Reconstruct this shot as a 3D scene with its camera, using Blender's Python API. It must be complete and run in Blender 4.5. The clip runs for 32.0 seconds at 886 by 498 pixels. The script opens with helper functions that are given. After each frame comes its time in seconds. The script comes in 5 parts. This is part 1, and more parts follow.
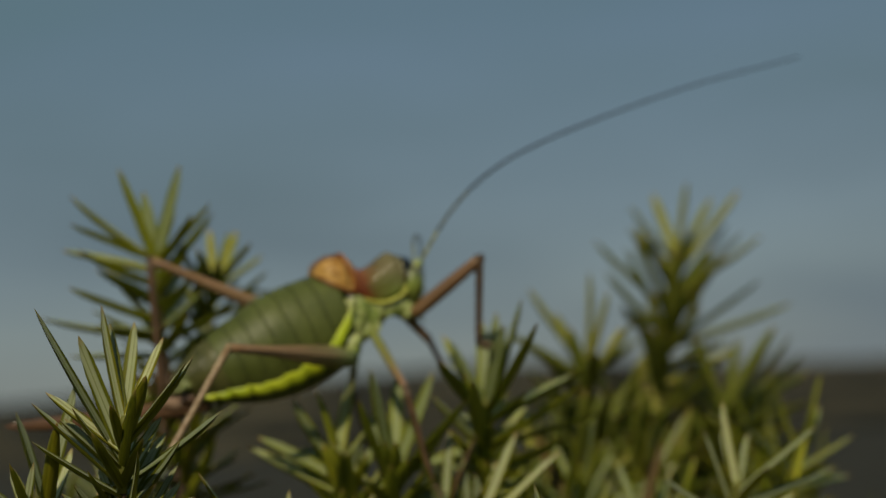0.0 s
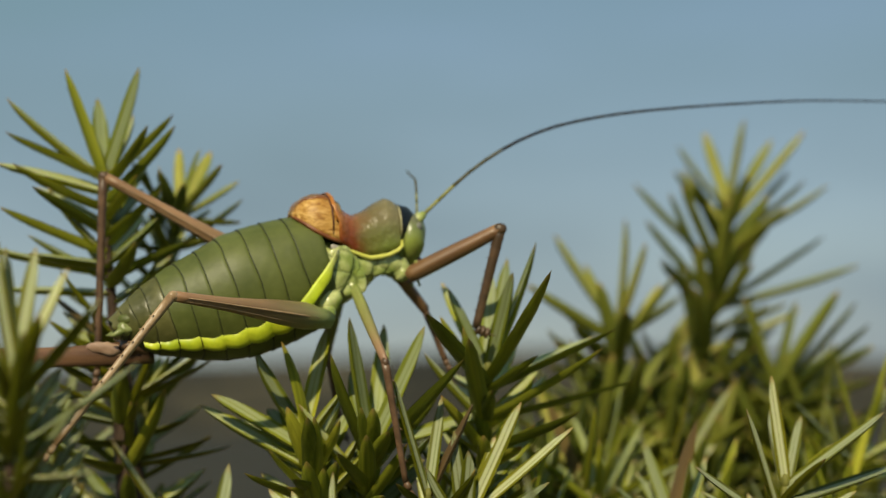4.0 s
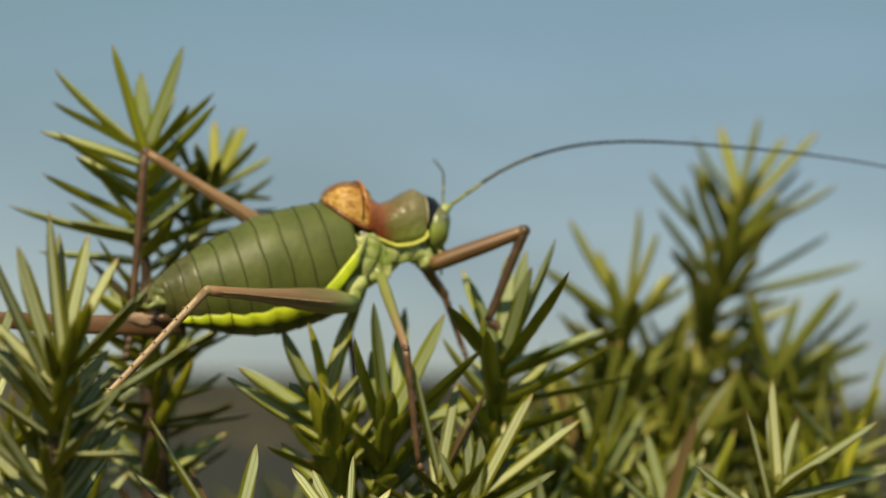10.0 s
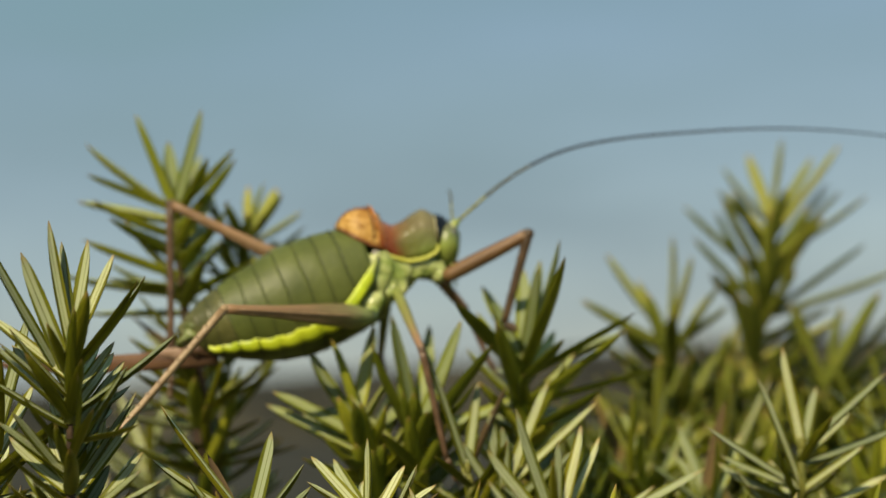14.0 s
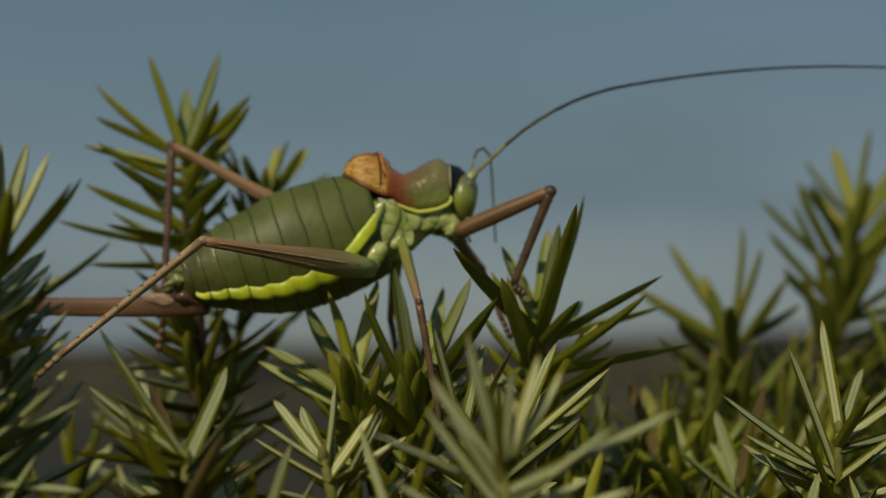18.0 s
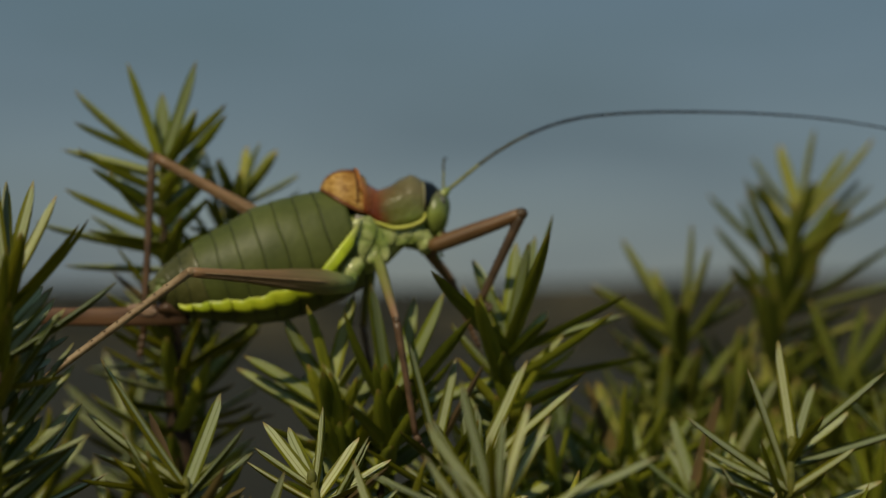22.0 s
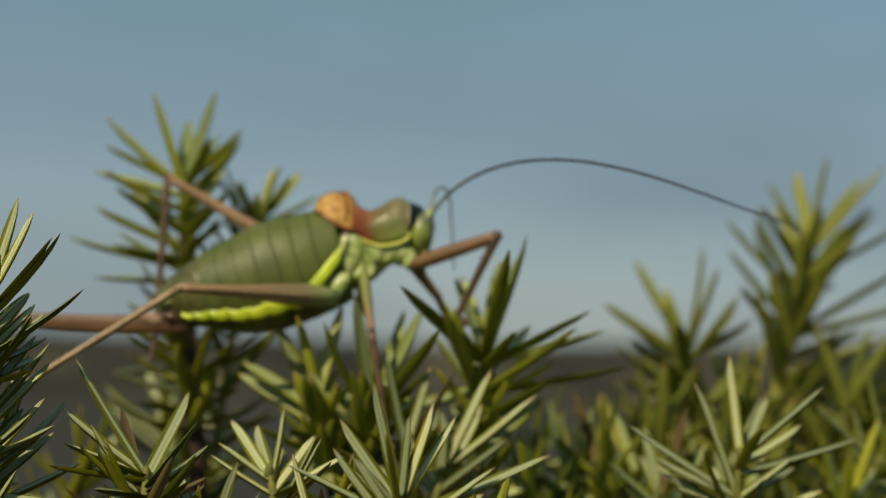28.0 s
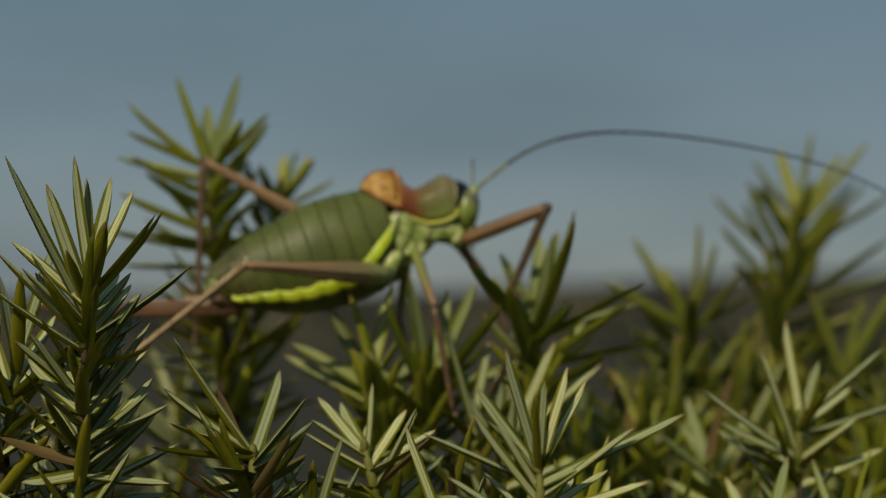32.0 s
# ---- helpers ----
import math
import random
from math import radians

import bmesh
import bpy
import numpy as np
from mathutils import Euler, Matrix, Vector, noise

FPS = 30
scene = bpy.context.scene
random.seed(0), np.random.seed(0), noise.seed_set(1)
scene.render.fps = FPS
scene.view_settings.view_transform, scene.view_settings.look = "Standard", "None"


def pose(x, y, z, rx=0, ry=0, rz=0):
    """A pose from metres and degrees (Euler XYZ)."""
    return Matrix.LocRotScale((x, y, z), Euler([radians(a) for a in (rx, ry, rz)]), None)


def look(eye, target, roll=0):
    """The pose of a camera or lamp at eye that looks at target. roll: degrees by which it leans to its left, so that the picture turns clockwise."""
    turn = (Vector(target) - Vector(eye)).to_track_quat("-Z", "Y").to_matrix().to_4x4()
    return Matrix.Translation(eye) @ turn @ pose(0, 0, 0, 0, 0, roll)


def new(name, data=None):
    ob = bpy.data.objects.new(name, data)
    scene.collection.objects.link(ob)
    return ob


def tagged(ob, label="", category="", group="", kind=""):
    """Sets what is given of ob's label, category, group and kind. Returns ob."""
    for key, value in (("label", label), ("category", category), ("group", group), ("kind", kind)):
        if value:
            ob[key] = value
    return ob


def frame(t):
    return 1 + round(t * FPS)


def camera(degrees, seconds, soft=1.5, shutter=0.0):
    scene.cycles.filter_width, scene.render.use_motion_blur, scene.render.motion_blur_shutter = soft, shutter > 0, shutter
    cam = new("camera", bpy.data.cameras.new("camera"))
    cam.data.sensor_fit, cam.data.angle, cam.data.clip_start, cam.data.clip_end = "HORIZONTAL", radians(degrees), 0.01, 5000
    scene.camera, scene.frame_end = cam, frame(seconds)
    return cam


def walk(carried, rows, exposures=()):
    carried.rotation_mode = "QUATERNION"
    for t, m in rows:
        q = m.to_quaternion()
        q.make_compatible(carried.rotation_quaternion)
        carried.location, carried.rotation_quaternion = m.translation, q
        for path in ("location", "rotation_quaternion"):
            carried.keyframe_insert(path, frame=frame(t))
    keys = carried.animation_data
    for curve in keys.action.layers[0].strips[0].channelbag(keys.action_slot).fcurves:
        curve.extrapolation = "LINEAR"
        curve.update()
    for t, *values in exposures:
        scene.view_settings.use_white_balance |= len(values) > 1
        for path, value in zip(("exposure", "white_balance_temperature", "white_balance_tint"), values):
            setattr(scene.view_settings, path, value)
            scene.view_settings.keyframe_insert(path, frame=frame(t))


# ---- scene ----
MM = 0.001
cam = camera(26.0, 32.0, soft=1.15)
cam.data.dof.use_dof = True
cam.data.dof.focus_distance = 0.159
cam.data.dof.aperture_fstop = 27.0

# The camera relative to the bush: seconds, eye in mm, turn to the right, tilt up and roll in degrees,
# and the lean of the wind-blown bush at that moment in degrees.
VIEW = [
    (0.0, -23.46, -208.75, -10.80, 7.780, 3.385, -2.711, 2.24),
    (0.5, -14.27, -192.70, -12.32, 5.938, 2.874, -2.839, 2.29),
    (1.0, -7.49, -179.49, -13.49, 3.660, 2.857, -2.905, 2.35),
    (1.5, -7.97, -174.23, -13.83, 5.085, 3.144, -2.967, 2.36),
    (2.0, -10.87, -172.93, -13.36, 5.890, 2.918, -2.602, 2.37),
    (2.5, -12.87, -173.77, -11.35, 6.510, 3.220, -0.928, 2.57),
    (3.0, -14.33, -175.37, -9.54, 6.107, 2.011, 0.607, 2.77),
    (3.5, -13.95, -174.89, -10.06, 7.013, 2.809, 0.339, 2.92),
    (4.0, -13.33, -174.84, -11.04, 5.949, 2.058, -0.202, 3.06),
    (4.5, -13.49, -176.38, -11.37, 5.604, 1.063, -0.080, 3.36),
    (6.5, -14.86, -184.31, -12.25, 6.596, 2.086, 0.916, 4.53),
    (7.0, -15.31, -186.20, -12.37, 4.699, 0.805, 1.056, 4.82),
    (7.5, -16.53, -188.48, -12.18, 5.419, 2.390, 0.769, 4.37),
    (8.0, -17.01, -189.10, -11.91, 6.511, 1.874, 0.419, 3.92),
    (8.5, -13.86, -184.56, -12.45, 5.528, 1.667, 0.457, 4.33),
    (9.0, -11.16, -179.98, -12.19, 3.869, 0.800, 0.851, 4.74),
    (9.5, -14.14, -180.49, -8.40, 4.882, 1.458, 2.228, 5.33),
    (10.0, -16.44, -182.50, -5.34, 5.997, -0.120, 3.065, 5.91),
    (10.5, -10.88, -183.95, -7.80, 5.006, 1.548, 1.222, 4.32),
    (11.0, -5.12, -185.27, -11.48, 3.997, 2.221, -0.821, 2.73),
    (11.5, -6.57, -186.25, -13.02, 4.655, 1.257, -0.654, 2.79),
    (12.0, -8.92, -186.78, -14.40, 4.596, 2.621, -0.218, 2.84),
    (12.5, -7.30, -186.07, -16.72, 4.284, 3.479, -0.974, 1.68),
    (13.0, -4.86, -185.98, -19.23, 2.525, 4.523, -1.951, 0.51),
    (13.5, -3.54, -189.48, -21.28, 1.462, 4.245, -2.678, -0.02),
    (14.0, -2.09, -192.39, -23.74, 1.069, 5.770, -3.112, -0.56),
    (14.5, -0.02, -192.50, -27.26, -0.252, 6.234, -3.258, -1.51),
    (16.5, 8.90, -189.61, -42.34, -2.968, 11.373, -3.355, -5.31),
    (17.0, 10.99, -187.72, -44.41, -3.555, 11.209, -3.062, -6.26),
    (17.5, 12.18, -181.30, -41.24, -5.226, 11.178, -1.717, -5.18),
    (18.0, 13.99, -174.91, -35.01, -4.552, 8.548, -0.012, -4.10),
    (18.5, 19.58, -176.69, -29.70, -5.751, 7.740, 0.825, -2.15),
    (19.0, 23.91, -179.15, -25.56, -7.629, 4.994, 1.360, -0.21),
    (19.5, 21.56, -175.00, -24.90, -8.123, 5.760, 1.870, -0.67),
    (20.0, 16.79, -171.83, -25.51, -4.966, 5.421, 1.990, -1.14),
    (20.5, 11.59, -177.40, -25.87, -2.754, 7.674, 1.148, -1.70),
    (21.0, 7.39, -183.87, -26.18, -2.083, 6.200, 0.242, -2.26),
    (21.5, 7.45, -184.36, -25.85, -2.344, 6.406, 0.127, -2.57),
    (22.0, 8.27, -183.74, -25.74, -1.752, 5.723, 0.364, -2.87),
    (22.5, 6.09, -185.49, -26.95, -3.709, 5.557, 0.921, -4.86),
    (23.0, 4.94, -186.90, -28.19, -2.818, 7.161, 1.430, -6.84),
    (23.5, 8.78, -185.65, -28.53, -3.026, 7.067, 1.403, -6.69),
    (24.0, 14.06, -184.07, -27.98, -3.792, 6.350, 1.160, -6.54),
    (24.5, 18.70, -183.83, -25.33, -4.019, 6.265, 0.756, -3.64),
    (25.0, 22.21, -184.63, -23.27, -4.101, 5.269, 0.506, -0.74),
    (25.5, 24.18, -186.28, -23.43, -6.150, 5.034, 0.626, -0.94),
    (27.5, 29.80, -194.25, -26.63, -7.657, 6.194, 1.556, -1.76),
    (28.0, 30.42, -196.21, -27.46, -7.597, 6.329, 1.760, -1.96),
    (28.5, 29.28, -198.49, -28.54, -6.900, 5.698, 1.844, -1.70),
    (29.0, 25.65, -199.77, -29.21, -6.153, 5.792, 1.898, -1.43),
    (29.5, 19.03, -197.67, -28.06, -4.990, 7.201, 2.207, -1.87),
    (30.0, 12.20, -195.79, -27.23, -2.491, 5.666, 2.217, -2.31),
    (30.5, 8.20, -198.39, -29.31, -1.824, 5.964, 1.130, -3.33),
    (31.0, 5.69, -201.15, -31.59, 0.310, 7.189, -0.046, -4.34),
    (31.5, 4.62, -200.32, -31.67, -1.101, 6.164, -0.362, -4.04),
    (32.0, 4.18, -198.49, -31.15, -1.368, 6.664, -0.446, -3.73),
]
PIVOT = Matrix.Translation((0, 0, -0.35))


def lean(a):
    """The bush leaning by a degrees about its foot."""
    return PIVOT @ pose(0, 0, 0, a) @ PIVOT.inverted()


def view(x, y, z, turn, tilt, roll):
    return pose(x * MM, y * MM, z * MM, 0, 0, -turn) @ pose(0, 0, 0, 90 + tilt) @ pose(0, 0, 0, 0, 0, roll)


SWAY = [(v[0], lean(v[7])) for v in VIEW]
PATH = [(v[0], lean(v[7]) @ view(*v[1:7])) for v in VIEW]
# seconds, stops, kelvin and tint
EXPOSURES = [(0, -0.85, 6500, 10), (1, -0.5, 6510, 10), (2, -0.22, 6525, 10), (3, -0.05, 6540, 10), (4, 0, 6550, 10), (7, 0.15, 6750, 10),
             (9, 0.12, 6800, 10), (14, 0.15, 6750, 10), (17, -0.66, 6530, 10), (18, -0.8, 6550, 10), (20, -0.91, 6560, 10), (22, -0.95, 6500, 10),
             (23, -1, 6480, 10), (24, -0.85, 6700, 10), (25, -0.6, 6540, 10), (28, -0.15, 6525, 10), (29, -0.35, 6520, 10), (30, -0.42, 6510, 10),
             (31, -0.65, 6505, 10), (32, -0.7, 6500, 10)]
walk(cam, PATH, EXPOSURES)

# ---- light ----
SUN_UP, SUN_TURN = 41.0, 200.0      # elevation; compass turn of the place the light comes from
world = bpy.data.worlds.new("sky")
scene.world = world
world.use_nodes = True
wn = world.node_tree.nodes
sky = wn.new("ShaderNodeTexSky")
sky.sky_type = "NISHITA"
sky.sun_disc = False
sky.sun_elevation = radians(SUN_UP)
sky.sun_rotation = radians(SUN_TURN)
sky.air_density, sky.dust_density, sky.ozone_density = 1.0, 0.7, 0.6
wn["Background"].inputs["Strength"].default_value = 0.08
wl = world.node_tree.links
wtc = wn.new("ShaderNodeTexCoord")
wmap = wn.new("ShaderNodeMapping")
wmap.inputs["Scale"].default_value = (1.0, 1.0, 4.0)
veil = wn.new("ShaderNodeTexNoise")
veil.inputs["Scale"].default_value, veil.inputs["Detail"].default_value = 3.2, 6
wl.new(wtc.outputs["Generated"], wmap.inputs["Vector"])
wl.new(wmap.outputs["Vector"], veil.inputs["Vector"])
amount = wn.new("ShaderNodeMapRange")
amount.inputs["From Min"].default_value, amount.inputs["From Max"].default_value = 0.3, 0.7
amount.inputs["To Min"].default_value, amount.inputs["To Max"].default_value = 0.40, 0.98
wl.new(veil.outputs["Fac"], amount.inputs["Value"])
haze = wn.new("ShaderNodeMix")
haze.data_type = "RGBA"
wsep = wn.new("ShaderNodeSeparateXYZ")
wl.new(wtc.outputs["Generated"], wsep.inputs[0])
height = wn.new("ShaderNodeMapRange")
height.inputs["From Max"].default_value = 0.22
wl.new(wsep.outputs["Z"], height.inputs["Value"])
air = wn.new("ShaderNodeValToRGB")
air.color_ramp.elements[0].color, air.color_ramp.elements[1].color = (0.66, 0.79, 0.88, 1), (0.47, 0.78, 0.93, 1)
wl.new(height.outputs["Result"], air.inputs["Fac"])
bright = wn.new("ShaderNodeVectorMath")
bright.operation = "SCALE"
bright.inputs["Scale"].default_value = 5.0
wl.new(air.outputs["Color"], bright.inputs[0])
wl.new(bright.outputs["Vector"], haze.inputs["B"])
wl.new(amount.outputs["Result"], haze.inputs["Factor"])
wl.new(sky.outputs["Color"], haze.inputs["A"])
wl.new(haze.outputs["Result"], wn["Background"].inputs["Color"])
sun = new("sun", bpy.data.lights.new("sun", "SUN"))
sun.data.energy, sun.data.angle, sun.data.color = 4.1, radians(1.2), (1.0, 0.89, 0.63)
sx, sy = math.sin(radians(SUN_TURN)), math.cos(radians(SUN_TURN))
sun.matrix_world = look((sx, sy, math.tan(radians(SUN_UP))), (0, 0, 0))


# ---- materials ----
def material(name, rough=0.5, spec=0.4, sub=0.0):
    m = bpy.data.materials.new(name)
    m.use_nodes = True
    n = m.node_tree.nodes
    b = n["Principled BSDF"]
    b.inputs["Roughness"].default_value = rough
    b.inputs["Specular IOR Level"].default_value = spec
    if sub:
        b.inputs["Subsurface Weight"].default_value = sub
        b.inputs["Subsurface Radius"].default_value = (0.0006, 0.0008, 0.0003)
    return m, n, m.node_tree.links, b


def ramp(n, stops):
    r = n.new("ShaderNodeValToRGB")
    while len(r.color_ramp.elements) < len(stops):
        r.color_ramp.elements.new(0.5)
    for e, (p, c) in zip(r.color_ramp.elements, stops):
        e.position, e.color = p, (*c, 1)
    return r


def mottled(name, low, high, scale, rough=0.5, spec=0.4, bump=0.2, fine=6.0, sub=0.0, per_object=0.0, detail=5, span=(0.42, 0.88)):
    """A surface of two mixed colours with coarse and fine variation; scale is in spots per metre."""
    m, n, l, b = material(name, rough, spec, sub)
    tc = n.new("ShaderNodeTexCoord")
    a = n.new("ShaderNodeTexNoise")
    a.inputs["Scale"].default_value, a.inputs["Detail"].default_value = scale, detail
    l.new(tc.outputs["Object"], a.inputs["Vector"])
    f = n.new("ShaderNodeTexNoise")
    f.inputs["Scale"].default_value, f.inputs["Detail"].default_value = scale * fine, 3
    l.new(tc.outputs["Object"], f.inputs["Vector"])
    mix = n.new("ShaderNodeMath")
    mix.operation = "MULTIPLY_ADD"
    mix.inputs[1].default_value = 0.35
    l.new(f.outputs["Fac"], mix.inputs[0])
    l.new(a.outputs["Fac"], mix.inputs[2])
    r = ramp(n, [(span[0], low), (span[1], high)])
    l.new(mix.outputs[0], r.inputs["Fac"])
    col = r.outputs["Color"]
    if per_object:
        info = n.new("ShaderNodeObjectInfo")
        hsv = n.new("ShaderNodeHueSaturation")
        va = n.new("ShaderNodeMapRange")
        va.inputs["To Min"].default_value, va.inputs["To Max"].default_value = 1 - per_object, 1 + per_object
        l.new(info.outputs["Random"], va.inputs["Value"])
        l.new(va.outputs["Result"], hsv.inputs["Value"])
        hu = n.new("ShaderNodeMapRange")
        hu.inputs["To Min"].default_value, hu.inputs["To Max"].default_value = 0.485, 0.51
        l.new(info.outputs["Random"], hu.inputs["Value"])
        l.new(hu.outputs["Result"], hsv.inputs["Hue"])
        l.new(col, hsv.inputs["Color"])
        col = hsv.outputs["Color"]
    l.new(col, b.inputs["Base Color"])
    if bump:
        bp = n.new("ShaderNodeBump")
        bp.inputs["Strength"].default_value, bp.inputs["Distance"].default_value = bump, 0.0002
        l.new(mix.outputs[0], bp.inputs["Height"])
        l.new(bp.outputs["Normal"], b.inputs["Normal"])
    return m


def along(name, stops, x0, x1, axis="X", rough=0.4, spec=0.5, scale=900.0, wob=0.25, sub=0.1):
    """Colours that change along the thing's own axis, between x0 and x1 mm, with mottling."""
    m, n, l, b = material(name, rough, spec, sub)
    tc = n.new("ShaderNodeTexCoord")
    sep = n.new("ShaderNodeSeparateXYZ")
    l.new(tc.outputs["Object"], sep.inputs[0])
    mr = n.new("ShaderNodeMapRange")
    mr.inputs["From Min"].default_value, mr.inputs["From Max"].default_value = x0 * MM, x1 * MM
    l.new(sep.outputs[axis], mr.inputs["Value"])
    no = n.new("ShaderNodeTexNoise")
    no.inputs["Scale"].default_value, no.inputs["Detail"].default_value = scale, 6
    if axis == "X":
        mp = n.new("ShaderNodeMapping")
        mp.inputs["Scale"].default_value = (0.22, 1.0, 1.0)
        l.new(tc.outputs["Object"], mp.inputs["Vector"])
        l.new(mp.outputs["Vector"], no.inputs["Vector"])
    else:
        l.new(tc.outputs["Object"], no.inputs["Vector"])
    ma = n.new("ShaderNodeMath")
    ma.operation = "MULTIPLY_ADD"
    ma.inputs[1].default_value = wob
    l.new(no.outputs["Fac"], ma.inputs[0])
    off = n.new("ShaderNodeMath")
    off.operation = "SUBTRACT"
    off.inputs[1].default_value = wob / 2
    l.new(mr.outputs["Result"], off.inputs[0])
    l.new(off.outputs[0], ma.inputs[2])
    r = ramp(n, stops)
    l.new(ma.outputs[0], r.inputs["Fac"])
    tone = ramp(n, [(0.3, (0.62, 0.60, 0.58)), (0.65, (1.1, 1.1, 1.1))])
    l.new(no.outputs["Fac"], tone.inputs["Fac"])
    mx = n.new("ShaderNodeMix")
    mx.data_type, mx.blend_type = "RGBA", "MULTIPLY"
    mx.inputs["Factor"].default_value = 0.8
    l.new(r.outputs["Color"], mx.inputs["A"])
    l.new(tone.outputs["Color"], mx.inputs["B"])
    l.new(mx.outputs["Result"], b.inputs["Base Color"])
    bp = n.new("ShaderNodeBump")
    bp.inputs["Strength"].default_value, bp.inputs["Distance"].default_value = 0.4, 0.00015
    l.new(no.outputs["Fac"], bp.inputs["Height"])
    l.new(bp.outputs["Normal"], b.inputs["Normal"])
    return m


def needle_material(name, low, high, band=None, tip=(0.30, 0.20, 0.06)):
    """Needle skin with lengthwise streaks, a tone of its own for each needle, and on the upper face two pale bands beside the midrib."""
    m, n, l, b = material(name, 0.44, 0.16, 0.35)
    tc = n.new("ShaderNodeTexCoord")
    info = n.new("ShaderNodeObjectInfo")
    mp = n.new("ShaderNodeMapping")
    mp.inputs["Scale"].default_value = (0.10, 1.0, 1.0)
    l.new(tc.outputs["Object"], mp.inputs["Vector"])
    l.new(info.outputs["Location"], mp.inputs["Location"])
    st = n.new("ShaderNodeTexNoise")
    st.inputs["Scale"].default_value, st.inputs["Detail"].default_value = 6500, 3
    l.new(mp.outputs["Vector"], st.inputs["Vector"])
    bl = n.new("ShaderNodeTexNoise")
    bl.inputs["Scale"].default_value, bl.inputs["Detail"].default_value = 2200, 2
    l.new(mp.outputs["Vector"], bl.inputs["Vector"])
    add = n.new("ShaderNodeMath")
    add.operation = "ADD"
    l.new(st.outputs["Fac"], add.inputs[0])
    l.new(bl.outputs["Fac"], add.inputs[1])
    half = n.new("ShaderNodeMath")
    half.operation = "MULTIPLY"
    half.inputs[1].default_value = 0.5
    l.new(add.outputs[0], half.inputs[0])
    r = ramp(n, [(0.3, low), (0.68, high)])
    l.new(half.outputs[0], r.inputs["Fac"])
    col = r.outputs["Color"]
    sep = n.new("ShaderNodeSeparateXYZ")
    l.new(tc.outputs["Object"], sep.inputs[0])
    if band:
        ab = n.new("ShaderNodeMath")
        ab.operation = "ABSOLUTE"
        l.new(sep.outputs["Y"], ab.inputs[0])
        k = n.new("ShaderNodeMapRange")
        k.inputs["From Max"].default_value = 0.5 * MM
        l.new(ab.outputs[0], k.inputs["Value"])
        bands = ramp(n, [(0.0, (0.3, 0.3, 0.3)), (0.12, (1, 1, 1)), (0.46, (1, 1, 1)), (0.60, (0, 0, 0))])
        l.new(k.outputs["Result"], bands.inputs["Fac"])
        mx = n.new("ShaderNodeMix")
        mx.data_type = "RGBA"
        l.new(bands.outputs["Color"], mx.inputs["Factor"])
        l.new(col, mx.inputs["A"])
        pale = ramp(n, [(0.25, tuple(v * 0.72 for v in band)), (0.7, band)])
        l.new(half.outputs[0], pale.inputs["Fac"])
        l.new(pale.outputs["Color"], mx.inputs["B"])
        col = mx.outputs["Result"]
    ends = n.new("ShaderNodeMapRange")
    ends.inputs["From Max"].default_value = MM
    l.new(sep.outputs["X"], ends.inputs["Value"])
    er = ramp(n, [(0.90, (0, 0, 0)), (0.985, (0.8, 0.8, 0.8))])
    l.new(ends.outputs["Result"], er.inputs["Fac"])
    m2 = n.new("ShaderNodeMix")
    m2.data_type = "RGBA"
    l.new(er.outputs["Color"], m2.inputs["Factor"])
    l.new(col, m2.inputs["A"])
    m2.inputs["B"].default_value = (*tip, 1)
    hsv = n.new("ShaderNodeHueSaturation")
    va = n.new("ShaderNodeMapRange")
    va.inputs["To Min"].default_value, va.inputs["To Max"].default_value = 0.58, 1.42
    l.new(info.outputs["Random"], va.inputs["Value"])
    l.new(va.outputs["Result"], hsv.inputs["Value"])
    hu = n.new("ShaderNodeMapRange")
    hu.inputs["To Min"].default_value, hu.inputs["To Max"].default_value = 0.515, 0.482
    l.new(info.outputs["Random"], hu.inputs["Value"])
    l.new(hu.outputs["Result"], hsv.inputs["Hue"])
    l.new(m2.outputs["Result"], hsv.inputs["Color"])
    l.new(hsv.outputs["Color"], b.inputs["Base Color"])
    bp = n.new("ShaderNodeBump")
    bp.inputs["Strength"].default_value, bp.inputs["Distance"].default_value = 0.3, 0.00015
    l.new(half.outputs[0], bp.inputs["Height"])
    l.new(bp.outputs["Normal"], b.inputs["Normal"])
    return m


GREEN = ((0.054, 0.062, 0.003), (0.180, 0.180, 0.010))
FRESH = ((0.100, 0.120, 0.010), (0.290, 0.305, 0.026))
WARM = ((0.086, 0.102, 0.014), (0.182, 0.205, 0.031))
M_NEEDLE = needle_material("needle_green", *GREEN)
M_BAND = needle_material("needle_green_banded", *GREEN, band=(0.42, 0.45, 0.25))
M_NEEDLE_WARM = needle_material("needle_yellow_green", *WARM)
M_BAND_WARM = needle_material("needle_yellow_banded", *WARM, band=(0.32, 0.32, 0.07))
M_NEEDLE_FRESH = needle_material("needle_fresh_green", *FRESH)
M_BAND_FRESH = needle_material("needle_fresh_banded", *FRESH, band=(0.36, 0.40, 0.19))
M_NEEDLE_BROWN = mottled("needle_brown", (0.07, 0.045, 0.015), (0.17, 0.115, 0.04), 600, 0.6, 0.3, 0.2, per_object=0.3)
M_STEM = mottled("juniper_bark", (0.018, 0.011, 0.007), (0.075, 0.045, 0.026), 700, 0.75, 0.3, 0.6)
M_SHOOT = mottled("young_shoot", (0.08, 0.09, 0.015), (0.20, 0.19, 0.04), 700, 0.6, 0.3, 0.4)
M_ABDOMEN = mottled("abdomen_green", (0.068, 0.084, 0.014), (0.122, 0.140, 0.031), 240, 0.5, 0.4, 0.35, fine=7, sub=0.08)
